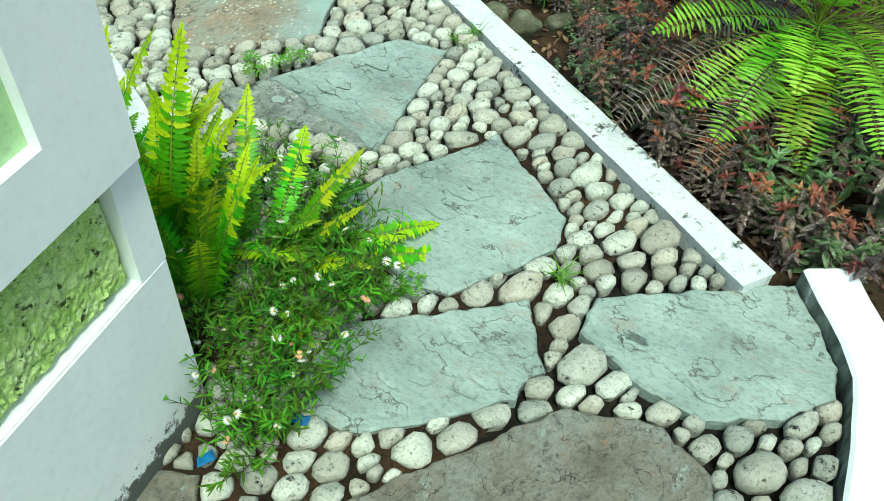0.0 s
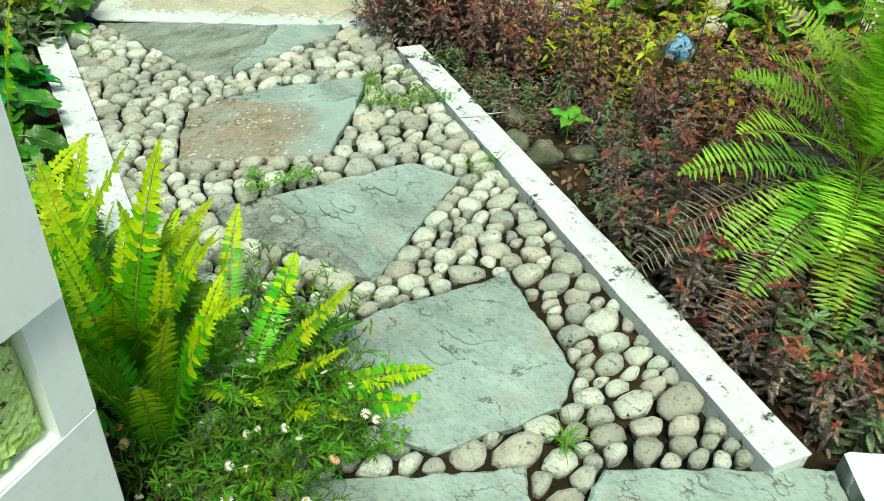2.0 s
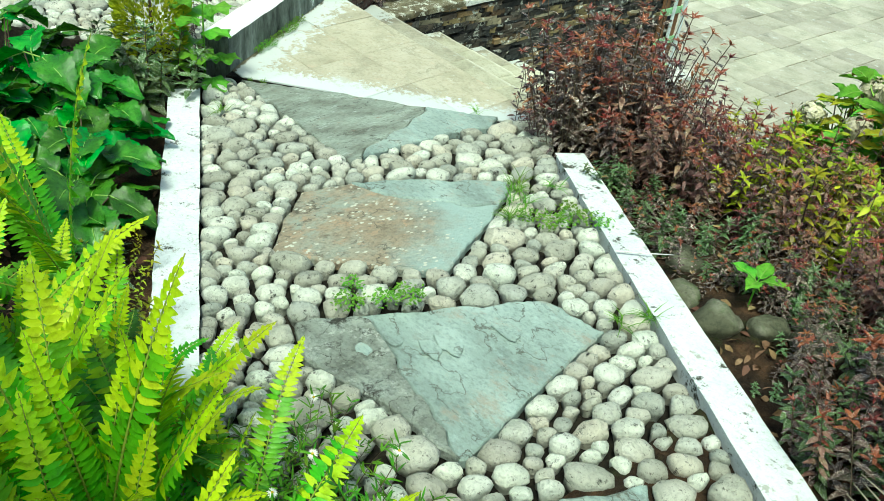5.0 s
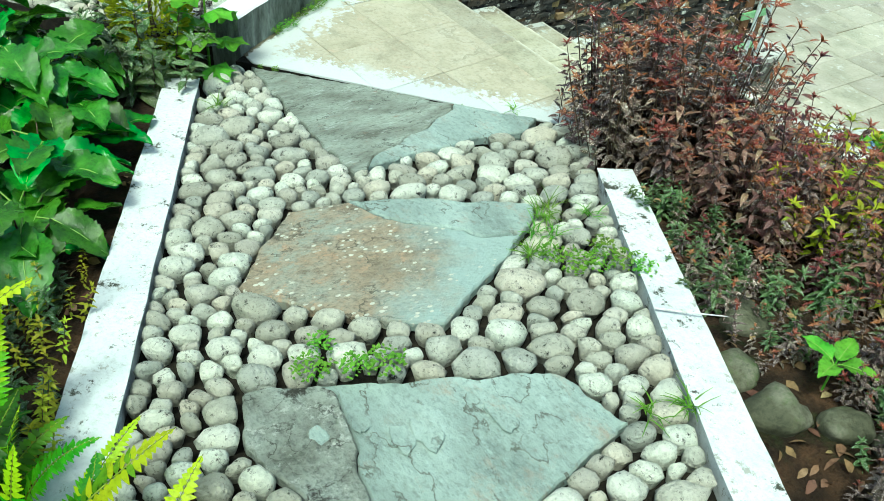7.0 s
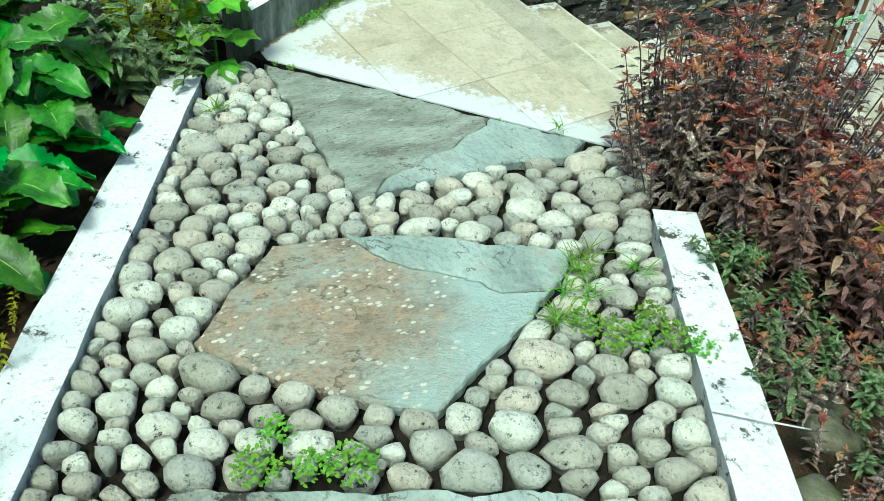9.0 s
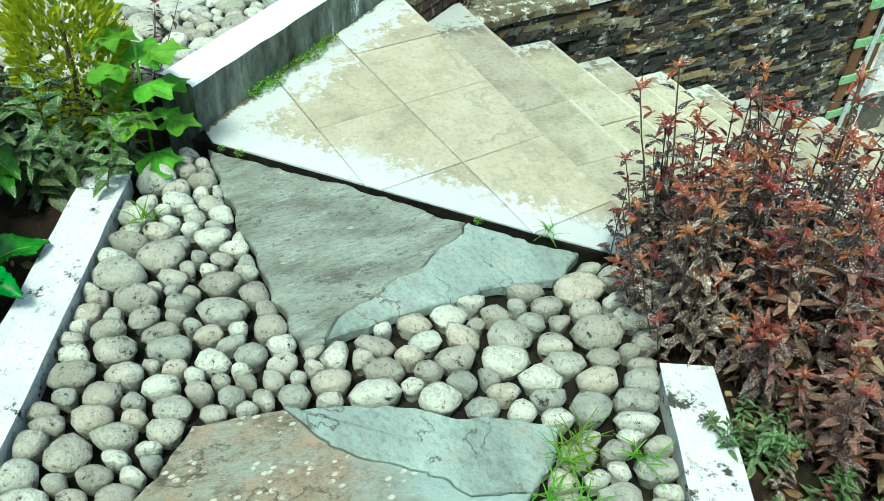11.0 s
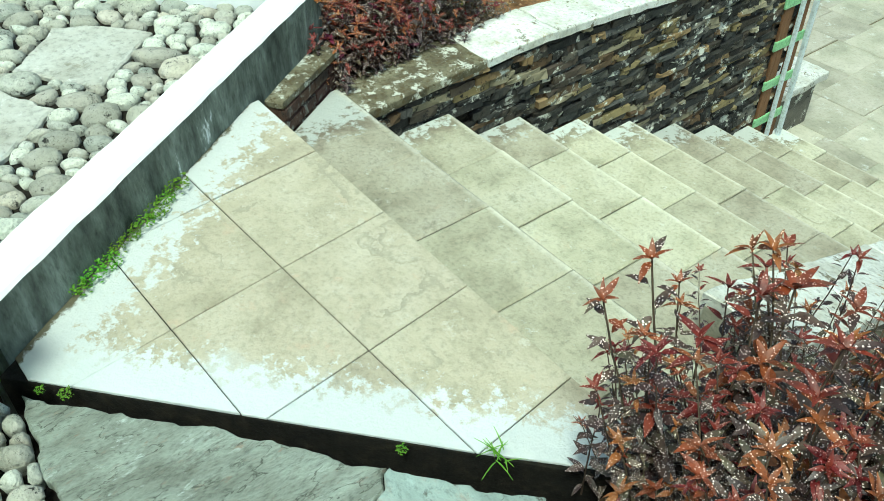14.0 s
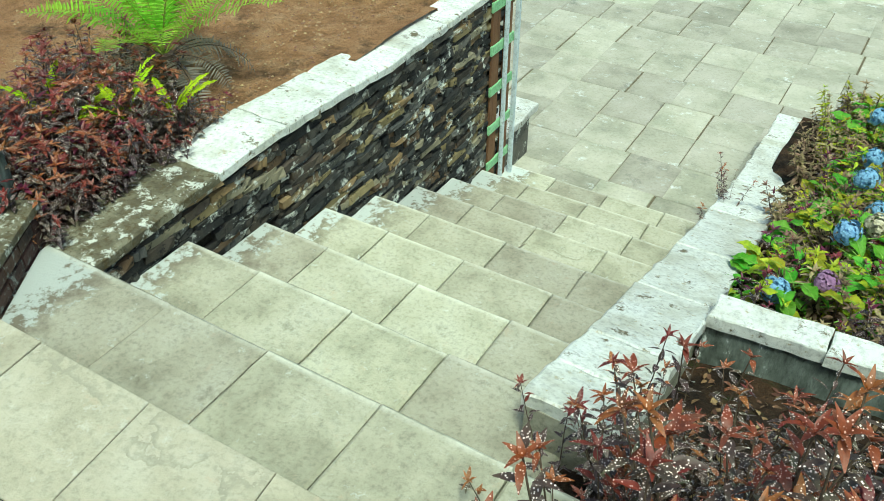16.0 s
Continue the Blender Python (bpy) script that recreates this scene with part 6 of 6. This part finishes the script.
wd = thing("lobed_weed", "bright green weed with lobed leaves at the wall's end", "plant", "", (0.03, -1.05, 0.0))
v, f = lobed_leaf(0.062)
g = Geo()
g.add(v, f)
LOBED = g.mesh("leaf", [M_BRIGHT], False)
for i in range(13):
    a = i * 2.4
    zz = 0.06 + 0.28 * i / 12
    el = 0.25 - 0.3 * rg.random()
    p = Vector((0.06 * math.cos(a) * (1.2 - i / 20), 0.06 * math.sin(a) * (1.2 - i / 20), zz))
    place(LOBED, "leaf", wd, aim(p, (math.cos(a), math.sin(a), el), 0, rg.uniform(1.0, 1.5)))
v, f = tube([(0, 0, 0), (0.01, 0, 0.15), (0, 0.01, 0.34)], 0.006, 0.003, 5)
mesh_ob("stalk", v, f, M_BRIGHT, wd)
sp = thing("broad_seedling", "bright green four-leaved seedling in the dark bed", "plant", "", (2.22, -0.5, soil_right_surface(2.22, -0.5)))
for a in (0.3, 1.8, 3.3, 4.9):
    place(HYD_LEAF[0], "leaf", sp, aim((0.01 * math.cos(a), 0.01 * math.sin(a), 0.09), (math.cos(a), math.sin(a), 0.5), 0, 0.7))
v, f = tube([(0, 0, -0.01), (0, 0, 0.1)], 0.003, 0.002, 5)
mesh_ob("stalk", v, f, M_BRIGHT, sp)


# weeds and grass between the stones
def tuft(rg, n, L):
    g = Geo()
    for i in range(n):
        a, el = rg.uniform(0, 6.3), rg.uniform(0.3, 1.3)
        v, f = leaf(L * rg.uniform(0.6, 1.2), 0.0035, 0.3, 0.5, 4, 0.3)
        g.add(v, f, aim((rg.gauss(0, 0.008), rg.gauss(0, 0.008), 0), (math.cos(a) * math.cos(el), math.sin(a) * math.cos(el), math.sin(el))))
    return g.mesh("blade_tuft", [M_GRASS])


def creeper(rg, n, r):
    g = Geo()
    for i in range(n):
        a, q = rg.uniform(0, 6.3), r * math.sqrt(rg.random())
        v, f = leaf(rg.uniform(0.008, 0.015), rg.uniform(0.006, 0.01), 0.2, 0.2, 3, 0.5)
        el = rg.uniform(-0.1, 0.9)
        b = rg.uniform(0, 6.3)
        g.add(v, f, aim((q * math.cos(a), q * math.sin(a), rg.uniform(0.005, 0.035)), (math.cos(b) * math.cos(el), math.sin(b) * math.cos(el), math.sin(el))))
    return g.mesh("foliage", [M_GRASS])


TUFT = [tuft(rg, 26, 0.06), tuft(rg, 18, 0.05)]
CREEP = [creeper(rg, 110, 0.05), creeper(rg, 80, 0.04)]
for x, y in ((1.39, -0.59), (1.46, -0.69), (1.47, -0.5), (1.42, -0.63), (1.5, -0.66), (0.36, -1.14), (2.1, -0.88), (2.12, -0.8), (2.92, -1.66), (1.54, -0.76)):
    t = thing("grass_tuft", "tuft of green grass between the cobbles", "grass", "grass tufts in the path", (x, y, path_z(x) + 0.005))
    place(rg.choice(TUFT), "blade_tuft", t, Matrix.Rotation(rg.uniform(0, 6), 4, "Z"))
for x, y in ((1.57, -0.72), (1.63, -0.7), (1.62, -0.59), (1.69, -0.58), (1.74, -0.56), (1.66, -0.64), (1.59, -1.36), (1.69, -1.33), (1.65, -1.41), (1.71, -1.27), (2.64, -1.9), (2.55, -1.95)):
    t = thing("creeping_weed", "small-leaved creeping weed on the cobbles", "plant", "creeping weeds", (x, y, path_z(x) + 0.008))
    place(rg.choice(CREEP), "foliage", t, Matrix.Rotation(rg.uniform(0, 6), 4, "Z") @ Matrix.Scale(rg.uniform(0.7, 0.95), 4))
for i in range(9):
    p = FOOT_A.lerp(FOOT_B, 0.12 + 0.05 * i) - foot_n * rg.uniform(0.01, 0.03)
    t = thing("creeping_weed", "small-leaved weed along the foot of the low wall", "plant", "weeds at the wall foot", (p.x, p.y, 0.001))
    place(rg.choice(CREEP), "foliage", t, Matrix.Rotation(rg.uniform(0, 6), 4, "Z") @ Matrix.Scale(rg.uniform(0.5, 0.8), 4))
for k in (0.08, 0.14, 0.86):
    p = LANDING_A.lerp(LANDING_B, k) + land_n * 0.02
    t = thing("creeping_weed", "tiny weed in the joint beside the landing", "plant", "weeds in the joint", (p.x, p.y, 0.0))
    place(CREEP[1], "foliage", t, Matrix.Scale(rg.uniform(0.25, 0.4), 4))
t = thing("grass_tuft", "dry yellowish grass blades at the landing's edge", "grass", "grass tufts in the path", (0.78, -0.24, 0.03))
place(TUFT[1], "blade_tuft", t, Matrix.Scale(0.9, 4))

# ---------------------------------------------------------------- small things
M_BOULDER = mat("mossy_boulder", [(0.04, 0.045, 0.028), (0.1, 0.105, 0.065), (0.24, 0.24, 0.18)], 10, 0.85, 0.6, 70, stain=[(0.08, 0.12, 0.04)], stain_scale=9)
for x, y, r in ((2.08, -0.61, 0.05), (2.21, -0.63, 0.06), (2.31, -0.54, 0.05), (2.43, -0.5, 0.065), (1.97, -0.45, 0.06), (2.55, -0.57, 0.04), (2.62, -0.86, 0.03)):
    bm = bmesh.new()
    bmesh.ops.create_icosphere(bm, subdivisions=3, radius=r)
    for v in bm.verts:
        v.co *= 1 + 0.45 * noise.noise(v.co * 17 + Vector((x * 9, y * 9, 0))) + 0.1 * noise.noise(v.co * 70)
        v.co.z *= 0.7
    for q in bm.faces:
        q.smooth = True
    me = bpy.data.meshes.new("boulder")
    bm.to_mesh(me)
    bm.free()
    me.materials.append(M_BOULDER)
    ob = new("boulder", me)
    ob.location = (x, y, soil_right_surface(x, y) + r * 0.12)
    tagged(ob, "rounded mossy boulder half sunk in bed soil", "stone", "boulders in the bed")


def stick(name, pts, r0, r1, material, label, cat, group=""):
    v, f = tube(pts, r0, r1, 6)
    return tagged(mesh_ob(name, v, f, material, smooth=True), label, cat, group)


stick("pale_stalk", [(1.875, -0.66, path_z(1.875) + 0.03), (1.93, -0.6, path_z(1.93) + 0.031), (1.985, -0.54, path_z(1.985) + 0.034)], 0.003, 0.0015, M_PETAL, "pale dry stalk lying across the kerb", "twig")
for x, y, a, L in ((2.1, 0.1, 0.6, 0.3), (2.4, 0.0, 2.6, 0.26), (2.3, -0.2, 1.9, 0.24), (1.9, -0.05, 0.2, 0.2), (2.7, 0.1, 2.9, 0.35)):
    z = soil_right_surface(x, y)
    stick("dead_branch", [(x, y, z), (x + L * 0.5 * math.cos(a), y + L * 0.5 * math.sin(a), z + 0.12), (x + L * math.cos(a), y + L * math.sin(a), z + 0.2)], 0.006, 0.003, M_TWIG, "bare dry branch among the red plants", "branch", "dead branches")
stick("fallen_stick", [(1.15, 1.05, right_soil(1.15, 1.05) + 0.03), (1.35, 1.0, right_soil(1.35, 1.0) + 0.03), (1.55, 1.02, right_soil(1.55, 1.02) + 0.03)], 0.007, 0.005, M_TWIG, "grey fallen stick on the bed soil", "branch")
for x, y in ((-0.1, 1.95), (0.07, 1.9)):
    stick("straw", [(x, y, -0.955), (x + 0.01, y + 0.05, -0.953), (x + 0.035, y + 0.11, -0.955)], 0.003, 0.002, M_TWIG, "dry straw lying on a stone step", "twig", "straws on the steps")
M_SCRAP = mat("blue_plastic", [(0.02, 0.2, 0.5), (0.05, 0.35, 0.7)], 30, 0.4, 0.2, 60)
for x, y, a in ((2.67, -2.35, 0.4), (2.57, -2.53, 1.2)):
    v = [(-0.02, -0.008, 0), (0.018, -0.012, 0.004), (0.022, 0.008, 0.012), (-0.012, 0.012, 0.003), (0.0, 0.0, 0.012)]
    bm = bmesh.new()
    vs = [bm.verts.new(p) for p in v]
    for q in ((0, 1, 4), (1, 2, 4), (2, 3, 4), (3, 0, 4)):
        bm.faces.new([vs[i] for i in q])
    bmesh.ops.solidify(bm, geom=bm.faces[:], thickness=0.001)
    me = bpy.data.meshes.new("plastic_scrap")
    bm.to_mesh(me)
    bm.free()
    me.materials.append(M_SCRAP)
    ob = new("plastic_scrap", me)
    ob.matrix_basis = Matrix.Translation((x, y, path_z(x) + 0.02)) @ Matrix.Rotation(a, 4, "Z")
    tagged(ob, "crumpled scrap of blue plastic on the ground", "litter", "blue scraps")

# painted trellis at the end of the stone wall
M_PALEBLUE = mat("pale_blue_paint", [(0.62, 0.72, 0.74), (0.7, 0.78, 0.8)], 8, 0.6, 0.2, 60)
M_MINT = mat("mint_paint", [(0.3, 0.6, 0.3), (0.4, 0.7, 0.4)], 8, 0.6, 0.2, 60)
M_RUSTWOOD = mat("brown_post", [(0.12, 0.06, 0.03), (0.26, 0.14, 0.07)], 8, 0.8, 0.4, 60, stretch=(1, 1, 0.2))
tre = thing("trellis", "wooden trellis with pale blue uprights and mint slats", "trellis", "", (-0.762, 3.1, -1.45))
TOPZ = 1.75
block("post", (-0.014, -0.115, 0.0), (0.0, -0.03, TOPZ), M_RUSTWOOD, tre, 0.003)["label"] = "dark brown wooden board"
block("post", (-0.014, 0.025, 0.0), (0.0, 0.11, TOPZ), M_RUSTWOOD, tre, 0.003)["label"] = "dark brown wooden board"
block("upright", (0.012, -0.008, 0.0), (0.032, 0.016, TOPZ), M_PALEBLUE, tre, 0.003)
block("upright", (0.012, 0.115, 0.0), (0.036, 0.14, TOPZ), M_PALEBLUE, tre, 0.003)
for i in range(7):
    ob = block("slat", (-0.001, -0.13, -0.028), (0.013, 0.125, 0.028), M_MINT, tre, 0.003)
    ob.location = (0.0, 0.0, 0.17 + 0.24 * i)

# leaf litter and gravel
g = Geo()
for i in range(3400):
    if i < 2900:
        x, y = rg.uniform(0.9, 3.6), rg.uniform(-1.3, 1.4)
        if y < kerb_right_y(x) + 0.13:
            continue
        z = soil_right_surface(x, y)
    else:
        x, y = rg.uniform(0.2, 2.6), rg.uniform(-2.5, -1.4)
        if y > kerb_left_y(x) - 0.14:
            continue
        z = left_soil(x, y)
    v, f = leaf(rg.uniform(0.02, 0.045), rg.uniform(0.01, 0.022), 0.3, 0.3, 3, 0.45)
    g.add(v, f, aim((x, y, z + 0.006), (rg.uniform(-1, 1), rg.uniform(-1, 1), rg.uniform(-0.1, 0.3)), rg.uniform(-1, 1)))
litter = new("leaf_litter", g.mesh("leaf_litter", [M_LITTER]))
tagged(litter, "brown fallen leaves scattered over the bed soil", "leaf litter", kind="stuff")
g = Geo()
for i in range(2600):
    x, y = -0.95 - abs(rg.gauss(0, 0.9)), rg.uniform(0.4, 3.0)
    if x > stair_left(y) - 0.26:
        continue
    r = rg.uniform(0.003, 0.009)
    v = [(r, 0, 0), (-r, 0, 0), (0, r, 0), (0, -r, 0), (0, 0, r * 0.8), (0, 0, -r)]
    g.add(v, [(0, 2, 4), (2, 1, 4), (1, 3, 4), (3, 0, 4)], Matrix.Translation((x, y, upper_soil(x, y) + 0.002)) @ Matrix.Rotation(rg.uniform(0, 6), 4, "Z"))
M_GRIT = mat("clay_grit", [(0.26, 0.15, 0.08), (0.45, 0.3, 0.18)], 9, 0.95, 0.3, 100, random_tint=0.4, island=True)
tagged(new("gravel", g.mesh("gravel", [M_GRIT])), "coarse reddish grit over the clay soil", "gravel", kind="stuff")
